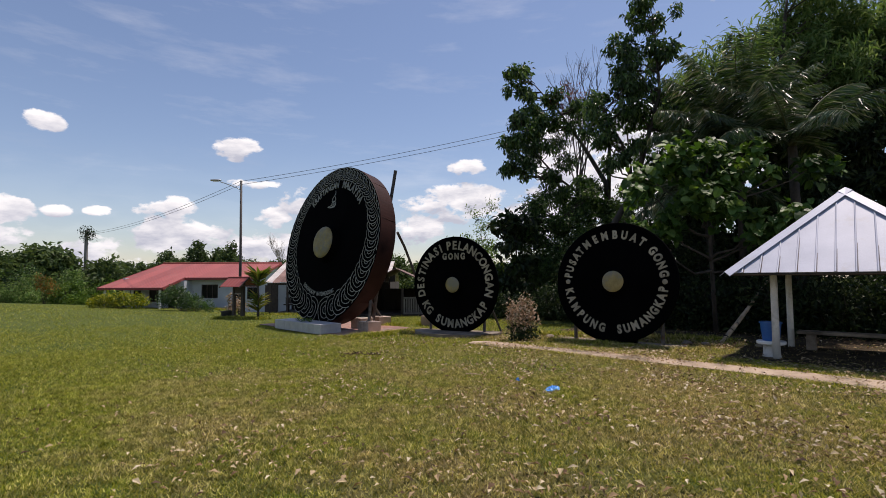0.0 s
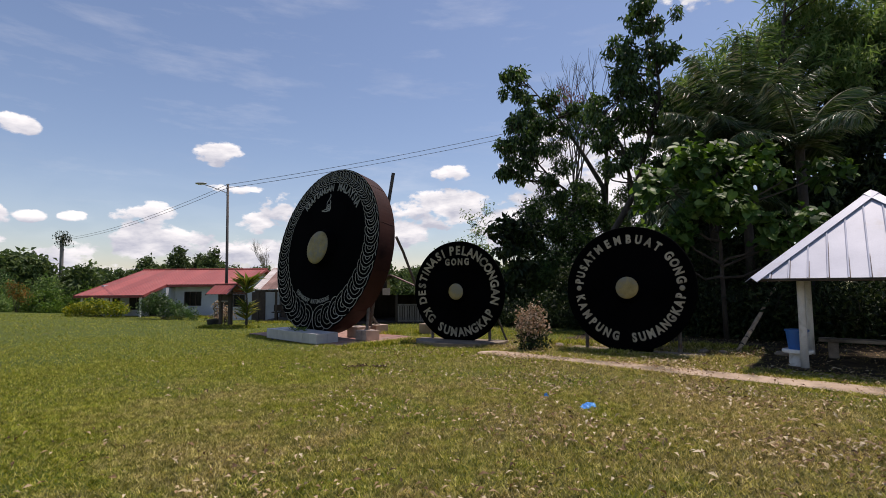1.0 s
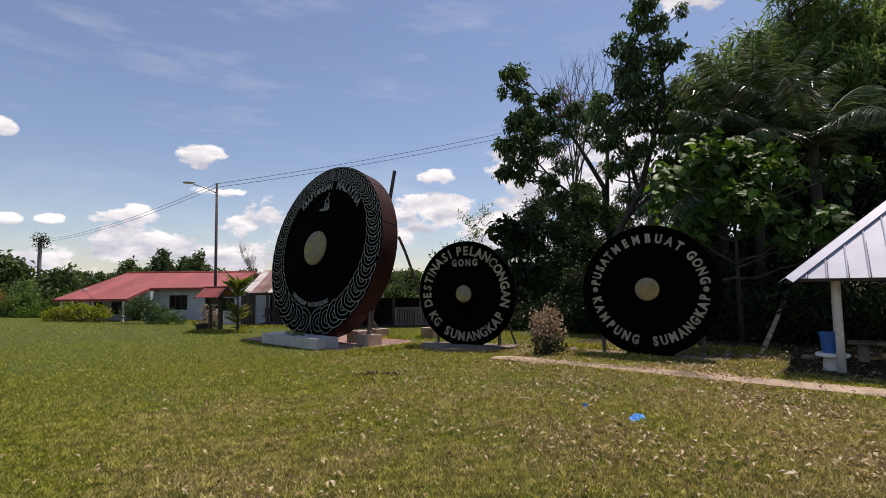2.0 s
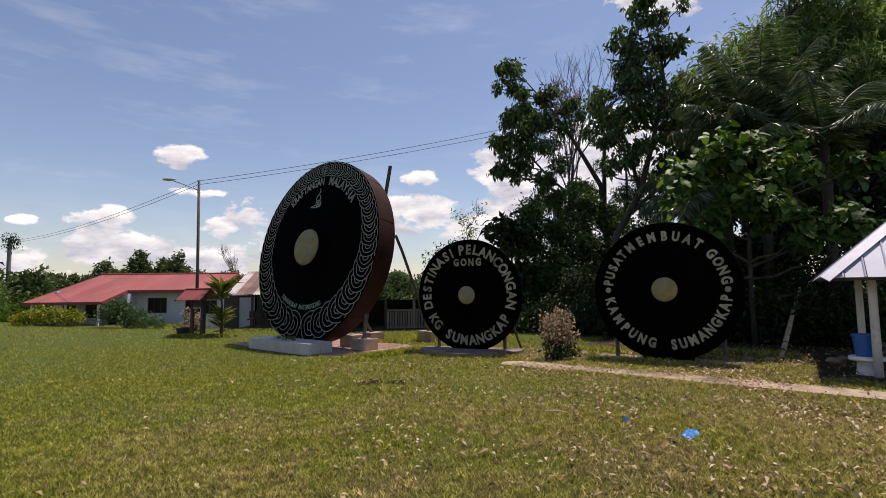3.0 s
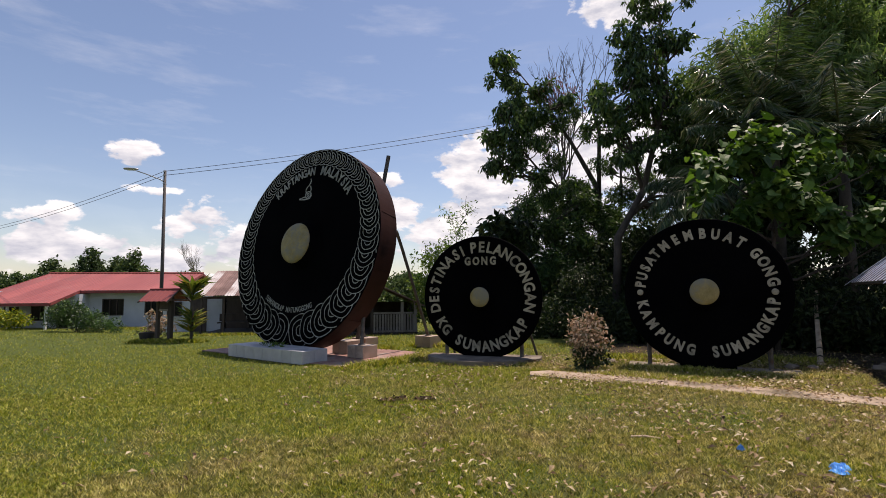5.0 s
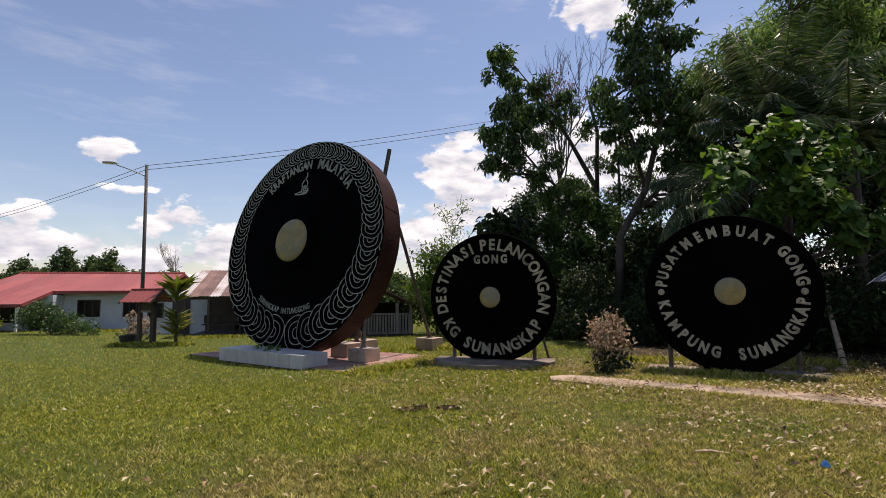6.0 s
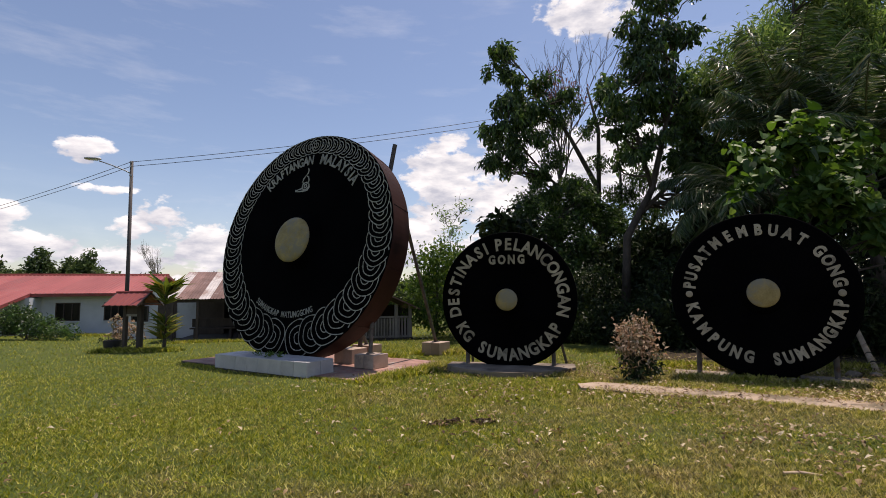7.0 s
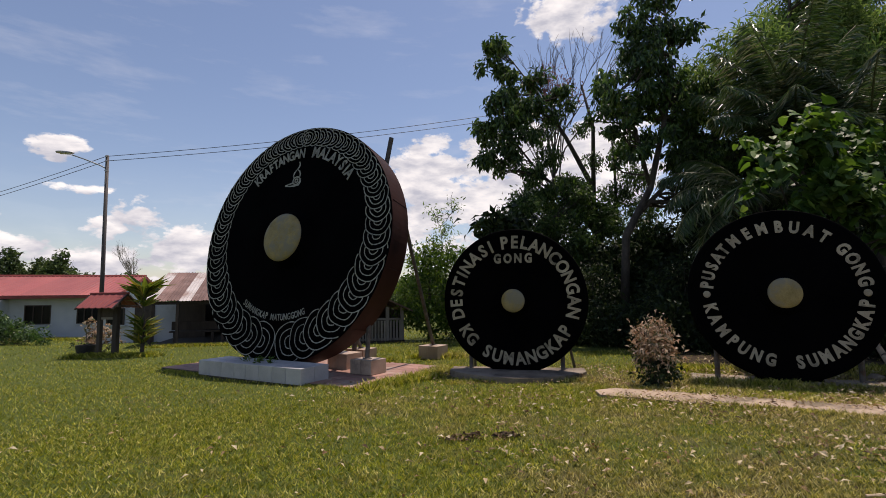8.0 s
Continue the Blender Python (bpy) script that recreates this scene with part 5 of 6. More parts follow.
tree("tall_tree", [[(6.6, 20.2, -0.3, 0.17), (6.8, 20.1, 3.5, 0.14), (7.8, 20.0, 5.2, 0.115), (8.4, 20.0, 7.2, 0.095), (9.0, 20.0, 9.4, 0.07), (8.8, 20.0, 12.4, 0.03)],
                   [(7.4, 20.0, 4.4, 0.09), (8.8, 20.1, 5.6, 0.07), (9.8, 20.0, 6.6, 0.04)], [(7.8, 20.0, 5.2, 0.08), (7.4, 20.1, 7.2, 0.06), (6.6, 20.0, 8.4, 0.03)]],
     jitter_y(B, 2, 1.0, 6, 0.58), L_RUBBER, "tall tree with dense dark green leaf clumps and a forked trunk", 22, 120, 8, 0.23, 0.095, 1.4, spread=0.09, twig_lines=1)


# bare tree behind them: fine forked twigs
def bare_tree(x, y, z0, height, seed, label, m=M_BARK):
    rng = np.random.default_rng(seed)
    t = thing("bare_tree", Matrix.Translation((x, y, z0)), label, "tree", "trees behind the gongs")
    trunk_bm, twig_bm = bmesh.new(), bmesh.new()

    def grow(p, d, l, r, depth):
        e = p + d * l
        tube([p, p.lerp(e, 0.5) + Vector(rng.normal(size=3)) * l * 0.04, e], [r, r * 0.85, r * 0.68], 6 if depth < 2 else 4, trunk_bm if depth < 2 else twig_bm, False)
        if depth > 5 or r < 0.005:
            return
        for k in range(3 if depth < 5 else 2):
            nd = (d + Vector(rng.normal(size=3)) * 0.27 + Vector((0, 0, 0.14))).normalized()
            grow(e if k else p.lerp(e, 0.8), nd, l * rng.uniform(0.55, 0.8), r * 0.62, depth + 1)
    grow(Vector((0, 0, 0)), Vector((0, 0, 1)), height * 0.37, 0.11, 0)
    part("trunk", trunk_bm, m, t)
    part("twig_fan", twig_bm, m, t)


bare_tree(6.9, 25.2, -0.3, 12.6, 5, "bare grey tree with a fan of fine twigs", M_TWIG)
bare_tree(-22.0, 68.0, -0.6, 7.4, 8, "thin bare tree above the far treeline", M_BARK_PALE)

# feathery tall trees on the forest edge
BM = [(12.0, 22.0, 11.0, 1.2), (14.6, 22.0, 12.0, 1.3), (16.6, 22.0, 13.3, 1.6), (17.6, 22.5, 13.7, 2.0), (19.6, 22.0, 13.3, 2.2), (21.4, 22.0, 12.9, 2.1), (12.5, 22.0, 9.5, 1.3), (14.5, 22.0, 10.8, 1.6), (17.1, 22.0, 11.5, 1.9), (19.4, 22.0, 10.6, 2.0), (17.0, 22.0, 15.2, 1.3), (18.4, 22.0, 15.7, 1.8)]
BM = [(-1.5 + 0.85 * (x + 1.5), 2 + 0.85 * (y - 2), 1.6 + 0.85 * (z - 1.6), 0.85 * r) for x, y, z, r in BM]
tree("feathery_tree", [[(13.0, 19.4, -0.3, 0.2), (13.0, 19.4, 5.3, 0.16), (13.5, 19.3, 9.6, 0.1), (13.9, 19.2, 13.0, 0.04)], [(13.0, 19.4, 4.5, 0.12), (11.3, 19.3, 7.9, 0.07), (10.7, 19.2, 10.0, 0.03)]],
     jitter_y(BM, 3, 1.3), L_BAMBOO, "high feathery tree with narrow drooping leaves", 23, 85, 7, 0.32, 0.065, 0.7, shell=0.3, spread=0.22, twig_lines=1)
BR = [(21.4, 22.0, 15.9, 2.4), (24.1, 22.0, 13.9, 2.9), (23.0, 21.0, 10.5, 2.6), (26.5, 20.5, 11.0, 3.0), (25.5, 18.0, 13.0, 2.6), (27.0, 16.0, 10.0, 3.0), (24.5, 16.0, 7.5, 2.6), (27.0, 13.0, 7.0, 2.8), (22.0, 20.0, 8.0, 2.2)]
tree("feathery_tree", [[(24.0, 20.5, -0.3, 0.3), (24.1, 20.4, 7.0, 0.22), (23.6, 20.6, 13.0, 0.08)], [(24.1, 20.4, 5.0, 0.16), (26.0, 17.5, 9.5, 0.08)]],
     jitter_y(BR, 4, 1.4), L_BAMBOO, "high feathery tree with narrow drooping leaves", 24, 62, 7, 0.36, 0.085, 0.7, shell=0.3, spread=0.28, twig_lines=1,
     extra=[("old_foliage", [(18.9, 18.2, 12.2, 0.8), (19.6, 18.4, 11.4, 0.7), (19.9, 18.4, 12.8, 0.6)], L_RUSTY, 80, 4, 0.24, 0.08)])
# forest mass behind the shelter, its shade put into the leaf colour
FR = [(15.3, 19.0, 7.6, 1.7), (17.4, 19.0, 8.3, 2.0), (19.6, 19.0, 9.6, 2.3), (20.9, 19.0, 7.3, 2.5), (18.2, 18.0, 6.1, 2.1), (13.3, 19.5, 7.0, 1.6), (19.5, 17.0, 4.4, 2.4), (16.0, 18.0, 4.4, 2.0), (22.0, 14.0, 4.6, 2.4), (23.0, 12.0, 8.0, 2.2), (13.0, 18.5, 4.6, 1.6), (20.0, 14.5, 2.2, 2.0), (16.5, 16.5, 2.0, 1.9)]
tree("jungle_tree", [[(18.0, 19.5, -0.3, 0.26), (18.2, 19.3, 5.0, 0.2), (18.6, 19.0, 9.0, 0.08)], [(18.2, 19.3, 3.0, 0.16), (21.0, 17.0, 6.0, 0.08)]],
     jitter_y(FR, 5, 1.2), L_DARK, "broad jungle tree with layered heavy foliage, leaf colour darkened as shade", 25, 190, 6, 0.30, 0.12, 0.6, twig_lines=1)
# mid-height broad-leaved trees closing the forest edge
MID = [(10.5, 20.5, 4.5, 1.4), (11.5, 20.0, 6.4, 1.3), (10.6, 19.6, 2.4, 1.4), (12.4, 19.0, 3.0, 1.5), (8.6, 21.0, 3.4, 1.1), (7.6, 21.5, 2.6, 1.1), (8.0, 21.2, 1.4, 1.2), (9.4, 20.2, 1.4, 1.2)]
tree("jungle_tree", [[(10.4, 20.8, -0.3, 0.16), (10.6, 20.6, 3.5, 0.12), (11.2, 20.3, 7.5, 0.05)]], jitter_y(MID, 6, 1.0), L_DARK, "broad jungle tree with layered heavy foliage, leaf colour darkened as shade", 26, 230, 6, 0.24, 0.10, 0.6, twig_lines=1)
LOWA = [(6.0, 23.2, 2.6, 1.1), (4.7, 23.0, 2.0, 1.1), (7.0, 23.0, 3.4, 1.0), (5.4, 23.6, 3.9, 1.0), (6.7, 23.5, 4.6, 0.9), (5.2, 22.6, 0.8, 1.0), (6.8, 22.4, 1.0, 1.1), (4.2, 23.0, 4.9, 0.7), (7.9, 23.0, 4.6, 1.0), (8.2, 22.6, 2.6, 1.1), (4.0, 23.4, 3.4, 0.8), (7.2, 23.2, 5.6, 0.8)]
tree("sapling", [[(5.8, 23.4, -0.3, 0.09), (5.8, 23.3, 2.5, 0.06), (5.6, 23.3, 4.5, 0.03)]], jitter_y(LOWA, 7, 0.7), L_RUBBER, "young tree with fine light-flecked leaves", 27, 300, 6, 0.17, 0.07, 0.4, twig_lines=1)
BIGL = [(3.5, 22.7, 4.2, 0.75), (2.7, 22.7, 4.1, 0.55), (4.2, 22.7, 3.9, 0.6), (3.0, 22.6, 3.2, 0.6), (3.7, 22.5, 2.4, 0.7), (2.9, 22.6, 1.6, 0.7), (3.4, 22.4, 0.7, 0.8)]
tree("sapling", [[(3.4, 22.8, -0.3, 0.06), (3.4, 22.8, 2.5, 0.045), (3.3, 22.7, 4.2, 0.02)]], BIGL, L_DARK, "dark sapling with large drooping leaves", 28, 110, 4, 0.36, 0.2, 0.8)
# pale small tree beside the shack, and light hedge behind the middle gong
PALE = [(1.0, 24.6, 2.6, 0.8), (0.4, 24.8, 1.9, 0.8), (1.6, 24.4, 1.7, 0.8), (0.9, 24.4, 0.7, 0.9), (1.9, 24.2, 0.6, 0.8), (0.1, 24.6, 0.8, 0.7), (1.3, 24.8, 3.4, 0.6), (0.6, 24.6, 3.0, 0.7), (1.9, 24.5, 2.9, 0.8), (2.5, 24.2, 2.0, 0.9), (2.5, 24.0, 0.9, 0.9)]
tree("small_tree", [[(1.0, 24.8, -0.3, 0.07), (1.0, 24.7, 1.6, 0.05), (1.0, 24.7, 3.0, 0.02)]], PALE, L_BUSH, "small light green tree beside the timber shack", 29, 190, 5, 0.17, 0.08, 0.5)
tree("small_tree", [[(2.2, 26.6, -0.3, 0.05), (2.2, 26.6, 2.6, 0.03), (2.0, 26.6, 4.6, 0.01)]], [(2.2, 26.6, 4.4, 0.7), (1.7, 26.5, 5.2, 0.5), (2.7, 26.6, 5.6, 0.5), (2.4, 26.4, 3.4, 0.7)], L_BAMBOO, "wispy small tree with pale leaves", 30, 90, 5, 0.16, 0.05, 0.2, shell=0.2)


def palm(x, y, z0, height, fronds, seed, label, length=3.4, droop=1.0):
    """A coconut palm: fronds are (bearing, rise, length factor)."""
    rng = np.random.default_rng(seed)
    p = thing("palm_tree", Matrix.Translation((x, y, z0)), label, "palm tree", "palms")
    part("trunk", tube([(0, 0, -0.1), (0.06, 0.03, height * 0.5), (0, 0, height)], [0.17, 0.14, 0.13], 12), M_BARK, p, smooth=True)
    for bearing, rise, f in fronds:
        b, e = radians(bearing), radians(rise)
        l = length * f
        n = 26
        pts, d = [Vector((0, 0, height))], e
        for k in range(n):
            step = l / n
            pts.append(pts[-1] + step * Vector((math.sin(b) * math.cos(d), math.cos(b) * math.cos(d), math.sin(d))))
            d -= droop * radians(1.6 + 4.2 * k / n) * (0.5 + 0.5 * math.cos(e))
        fr = part("frond", tube(pts, [0.035 * (1 - 0.85 * k / n) + 0.004 for k in range(n + 1)], 6), M_RACHIS, p)
        base, way, ln = [], [], []
        for k in range(2, n):
            for sub in (0.0, 0.25, 0.5, 0.75):
                q = pts[k].lerp(pts[k + 1], sub)
                t = (pts[k + 1] - pts[k]).normalized()
                s = t.cross(Vector((0, 0, 1))).normalized()
                u = s.cross(t)
                for sg in (-1, 1):
                    kk = (k + sub) / n
                    w = s * sg * 0.9 + t * 0.62 + u * (0.18 - 0.75 * kk) + Vector((0, 0, -0.42)) + Vector(rng.normal(size=3)) * 0.10
                    base.append(q), way.append(w)
                    ln.append((0.30 + 0.62 * math.sin(math.pi * min(1, kk * 0.85 + 0.12))) * rng.uniform(0.85, 1.1))
        ln = np.array(ln)
        place("leaf_fringe", leaf_mesh("leaf_fringe", np.array([tuple(q) for q in base]), np.array([tuple(w) for w in way]), ln, np.full(len(ln), 0.065), L_PALM, rng, 0.3, 0.25), fr)


palm(9.9, 16.3, 0.0, 5.9, [(-98, 42, 0.95), (-88, 30, 0.9), (-75, 66, 1.05), (-100, 74, 1.1), (-60, 82, 1.1), (-150, 78, 1.1), (175, 84, 1.15), (20, 82, 1.15), (120, 76, 1.1), (85, 70, 1.1), (95, 56, 1.05), (60, 60, 1.0), (150, 58, 0.95), (-35, 56, 1.0), (-130, 36, 0.85), (110, 38, 0.9)], 41, "coconut palm with arching shiny fronds", droop=0.62)
palm(10.7, 14.9, 0.0, 5.6, [(-80, 66, 0.95), (-130, 52, 0.95), (20, 74, 1.0), (80, 62, 1.05), (140, 48, 0.9), (-40, 80, 1.1), (-170, 30, 0.9), (-105, 30, 0.85), (60, 24, 0.8)], 42, "coconut palm with arching shiny fronds", droop=0.85)
palm(9.3, 17.2, 0.0, 4.3, [(-88, 14, 1.0), (-97, -4, 1.05), (-75, 30, 0.9), (-120, 22, 0.9), (-50, 48, 0.9), (-20, 62, 0.9), (40, 52, 0.8), (-150, 34, 0.8), (100, 30, 0.8)], 43, "young coconut palm with low hanging fronds")


# broad-leaved tree close behind the lettered gong
def heart_leaves(name, rng, blobs, per_blob, size):
    """Large heart-shaped leaves with a folded midrib, hanging from the twig ends."""
    pts = blob_points(rng, blobs, per_blob, 0.6)
    n = len(pts)
    way = rng.normal(size=(n, 3)) * np.array([1, 1, 0.4]) + np.array([-0.25, -0.45, -0.75])
    way /= np.linalg.norm(way, axis=1, keepdims=True)
    up = rng.normal(size=(n, 3)) * 0.35 + np.array([0.1, -0.35, 1.0])
    side = np.cross(way, up)
    side /= np.linalg.norm(side, axis=1, keepdims=True)
    nor = np.cross(side, way)
    s = size * (0.6 + 0.75 * rng.random((n, 1)))
    outline = [(0.0, 0.0, 0.0), (-0.12, 0.28, 0.06), (0.12, 0.48, 0.09), (0.45, 0.42, 0.06), (0.8, 0.28, -0.03), (1.0, 0.0, -0.14), (0.8, -0.28, -0.03), (0.45, -0.42, 0.06), (0.12, -0.48, 0.09), (-0.12, -0.28, 0.06), (0.45, 0.0, -0.02)]
    v = np.stack([pts + way * s * a + side * s * b + nor * s * c for a, b, c in outline], 1)
    i = np.arange(n)[:, None] * 11
    f = np.concatenate([i + np.array([10, (k + 1) % 10, k]) for k in range(10)])
    return mesh_np(name, v.reshape(-1, 3), f, L_MAC)


MAC = [(7.6, 13.9, 5.2, 0.6), (6.5, 13.6, 4.75, 0.75), (5.6, 13.5, 4.5, 0.5), (8.0, 13.6, 4.4, 0.7), (6.8, 13.4, 3.9, 0.8), (5.5, 13.5, 4.0, 0.5), (8.5, 13.2, 2.95, 0.6), (9.3, 13.2, 3.0, 0.65), (10.1, 13.2, 2.9, 0.55), (6.2, 13.6, 3.1, 0.6), (7.7, 13.5, 3.5, 0.6), (10.3, 13.6, 4.7, 0.5), (9.3, 13.7, 4.5, 0.45), (8.7, 14.2, 5.3, 0.5), (5.4, 14.0, 3.0, 0.5)]
rng = np.random.default_rng(51)
mac = thing("broadleaf_tree", Matrix.Translation((8.0, 14.6, -0.05)), "spreading tree with large bright green heart-shaped leaves", "tree", "trees behind the gongs")
part("trunk", tube([(0, 0, -0.1), (-0.1, -0.1, 1.4), (-0.3, -0.4, 2.8), (-0.5, -0.6, 4.2)], [0.075, 0.06, 0.045, 0.02], 10), M_BARK, mac, smooth=True)
for bx, by, bz, br in MAC:
    c = Vector((bx - 8.0, by - 14.6, bz + 0.05))
    z = max(0.8, min(4.0, c.z - 0.25 - 0.35 * math.hypot(c.x, c.y)))
    bm = bmesh.new()
    limb(bm, (-0.1 * z, -0.13 * z, z), c, 0.04, 0.012, rng, 5, 0.1)
    part("limb", bm, M_BARK, mac)
MAC = jitter_y(MAC, 9, 0.5, 7, 0.55)
place("crown", heart_leaves("crown", rng, [(x - 8.0, y - 14.6, z + 0.05, r * 1.15) for x, y, z, r in MAC], 250, 0.215), mac)

# undergrowth: bushes along the forest edge, leaves coloured dark as shade
USHRUB = [(2.9, 21.0, 0.5, 0.9), (4.4, 20.2, 0.6, 1.0), (5.6, 19.0, 0.7, 1.0), (6.3, 17.6, 0.8, 1.1), (7.2, 16.4, 0.8, 1.1), (8.3, 15.6, 0.9, 1.1), (9.6, 14.6, 0.9, 1.2), (10.8, 13.6, 0.9, 1.2), (12.0, 12.6, 1.0, 1.3), (13.4, 11.6, 1.0, 1.3), (14.8, 10.4, 1.1, 1.4), (7.4, 18.4, 1.9, 1.2), (9.0, 17.4, 2.2, 1.2), (11.0, 15.8, 2.3, 1.3), (13.2, 14.0, 2.4, 1.4), (15.4, 12.4, 2.6, 1.5), (5.8, 20.8, 1.9, 1.1), (16.5, 9.0, 1.2, 1.4), (17.5, 11.0, 3.0, 1.6), (3.2, 24.8, 1.1, 1.3), (4.8, 25.2, 1.5, 1.5), (6.6, 25.2, 1.8, 1.6), (8.6, 24.2, 2.0, 1.6), (10.6, 23.2, 2.4, 1.8), (13.0, 22.4, 2.6, 1.9), (12.2, 17.2, 1.0, 1.4), (14.6, 15.0, 1.0, 1.5)]
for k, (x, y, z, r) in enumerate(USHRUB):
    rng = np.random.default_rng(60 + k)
    b = thing("bush", Matrix.Translation((x, y, gz(x, y))), "tangled bush, leaf colour darkened for the shade of the trees", "bush", "forest-edge bushes")
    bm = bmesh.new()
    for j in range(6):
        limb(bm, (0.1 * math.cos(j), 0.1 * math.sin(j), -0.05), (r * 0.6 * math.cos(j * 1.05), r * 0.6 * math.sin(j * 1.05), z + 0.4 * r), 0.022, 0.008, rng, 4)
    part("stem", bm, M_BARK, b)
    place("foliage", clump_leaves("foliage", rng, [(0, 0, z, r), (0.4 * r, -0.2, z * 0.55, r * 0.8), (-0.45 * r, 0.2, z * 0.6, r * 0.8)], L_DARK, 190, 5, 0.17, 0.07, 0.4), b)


def shrub(name, x, y, blobs, mat, label, category, seed, twigs=260, per=5, length=0.1, width=0.05, group=""):
    rng = np.random.default_rng(seed)
    s = thing(name, Matrix.Translation((x, y, gz(x, y))), label, category, group)
    bm = bmesh.new()
    for bx, by, bz, br in blobs:
        for j in range(3):
            limb(bm, (0.05 * math.cos(j * 2), 0.05 * math.sin(j * 2), -0.03), (bx + br * 0.3 * math.cos(j * 2.1), by + br * 0.3 * math.sin(j * 2.1), bz + br * 0.5), 0.014, 0.005, rng, 4)
    part("stem", bm, M_BARK, s)
    place("foliage", clump_leaves("foliage", rng, blobs, mat, twigs, per, length, width, 0.0, 0.07), s)
    return s


croton = shrub("croton_shrub", 2.05, 12.95, [(0, 0, 0.72, 0.36), (0.12, 0.05, 0.92, 0.28), (-0.18, 0, 0.8, 0.28), (0.2, -0.05, 0.6, 0.28), (-0.15, -0.1, 0.5, 0.3)], L_CROTON, "cream and brown variegated croton shrub beside the path", "shrub", 80, 900, 6, 0.085, 0.036)
rng = np.random.default_rng(81)
place("lower_foliage", clump_leaves("lower_foliage", rng, [(0, 0, 0.25, 0.34), (0.2, -0.05, 0.3, 0.26), (-0.2, -0.05, 0.28, 0.26)], L_DARK, 600, 6, 0.10, 0.045, 0.2, 0.06), croton)

shrub("yellow_hedge", -21.6, 32.9, [(-1.3, 0, 0.4, 0.7), (-0.5, 0.1, 0.55, 0.75), (0.4, 0, 0.6, 0.75), (1.2, -0.1, 0.5, 0.7), (1.7, 0, 0.35, 0.5)], L_YELLOW, "yellow-green clipped hedge before the house", "hedge", 82, 240, 5, 0.15, 0.08)
shrub("garden_bush", -16.6, 31.5, [(0, 0, 0.7, 0.9), (-0.9, 0, 0.8, 0.8), (0.8, -0.3, 0.5, 0.7), (1.5, -0.6, 0.35, 0.55), (-0.4, 0, 1.25, 0.6), (2.1, -0.9, 0.25, 0.4)], L_RUBBER, "dark green rounded garden bush on the lawn edge", "bush", 83, 300, 5, 0.14, 0.06)
shrub("garden_bush", -10.5, 24.6, [(0, 0, 0.45, 0.4), (0.2, 0, 0.75, 0.35), (0.6, -0.1, 0.5, 0.3), (-0.1, 0, 1.0, 0.25)], L_CROTON, "reddish croton bush beside the notice stand", "bush", 84, 300, 5, 0.13, 0.06)
shrub("garden_bush", -10.6, 24.0, [(0, 0, 0.18, 0.3), (0.4, -0.1, 0.15, 0.28), (0.9, -0.2, 0.12, 0.25)], L_DARK, "low dark weeds at the foot of the notice stand", "bush", 85, 260, 5, 0.1, 0.04)


def cordyline(x, y, seed, label):
    rng = np.random.default_rng(seed)
    s = thing("small_palm", Matrix.Translation((x, y, gz(x, y))), label, "plant")
    part("stem", tube([(0, 0, -0.05), (0.03, 0, 0.9), (-0.04, 0, 1.9)], [0.06, 0.045, 0.03], 8), M_BARK, s)
    base, way, ln = [], [], []
    for z, n, l in ((0.35, 22, 0.6), (0.6, 26, 0.62), (0.85, 24, 0.6), (1.5, 20, 0.6), (1.75, 34, 0.9), (1.9, 20, 0.8)):
        for k in range(n):
            a = rng.uniform(0, 2 * math.pi)
            base.append((0, 0, z)), way.append((math.cos(a), math.sin(a), rng.uniform(0.5, 2.0)))
            ln.append(l * rng.uniform(0.7, 1.15))
    ln = np.array(ln)
    place("leaf_crown", leaf_mesh("leaf_crown", np.array(base), np.array(way), ln, ln * 0.17, L_CORDY, rng, 0.3, 0.3), s)


L_CORDY = foliage("cordyline_leaves", [(0.05, 0.10, 0.02), (0.10, 0.15, 0.03), (0.18, 0.19, 0.05), (0.30, 0.25, 0.05)], 0.35)
cordyline(-8.55, 22.9, 91, "spiky green and yellow cordyline plant on the lawn")

# left-hand thicket beyond the lawn
THICK = [(-41.0, 44, 1.3, 2.1), (-38.0, 45, 2.2, 2.0), (-36.0, 42.5, 1.2, 1.9), (-33.5, 44, 2.0, 1.9), (-31.5, 42, 1.0, 1.7), (-29.5, 43, 1.2, 1.6), (-27.5, 44, 1.0, 1.6), (-44.5, 46, 2.4, 2.6), (-48.5, 44, 2.0, 2.6), (-53.0, 42, 2.4, 3.0), (-39.5, 48, 3.0, 2.0), (-46.0, 40.0, 1.2, 1.8), (-58.0, 38, 2.6, 3.2)]
for k, (x, y, z, r) in enumerate(THICK):
    rng = np.random.default_rng(100 + k)
    g = gz(x, y)
    z, r = z * 0.72, r * 0.8
    b = thing("thicket_bush", Matrix.Translation((x, y, g)), "large leafy bush at the edge of the lawn", "bush", "thicket")
    bm = bmesh.new()
    for j in range(6):
        limb(bm, (0.2 * math.cos(j), 0.2 * math.sin(j), -0.1), (r * 0.5 * math.cos(j * 1.05), r * 0.5 * math.sin(j * 1.05), z + 0.5 * r), 0.05, 0.015, rng, 4)
    part("stem", bm, M_BARK, b)
    place("foliage", clump_leaves("foliage", rng, [(0, 0, z, r), (0.7 * r, -0.5, z * 0.5, r * 0.7), (-0.7 * r, 0.2, z * 0.6, r * 0.75), (0.2 * r, 0.3, z + 0.75 * r, r * 0.5)], (L_BUSH, L_RUBBER, L_BAMBOO, L_BAMBOO, L_BUSH)[k % 5], 110, 5, 0.24, 0.11, 0.3, 0.2), b)
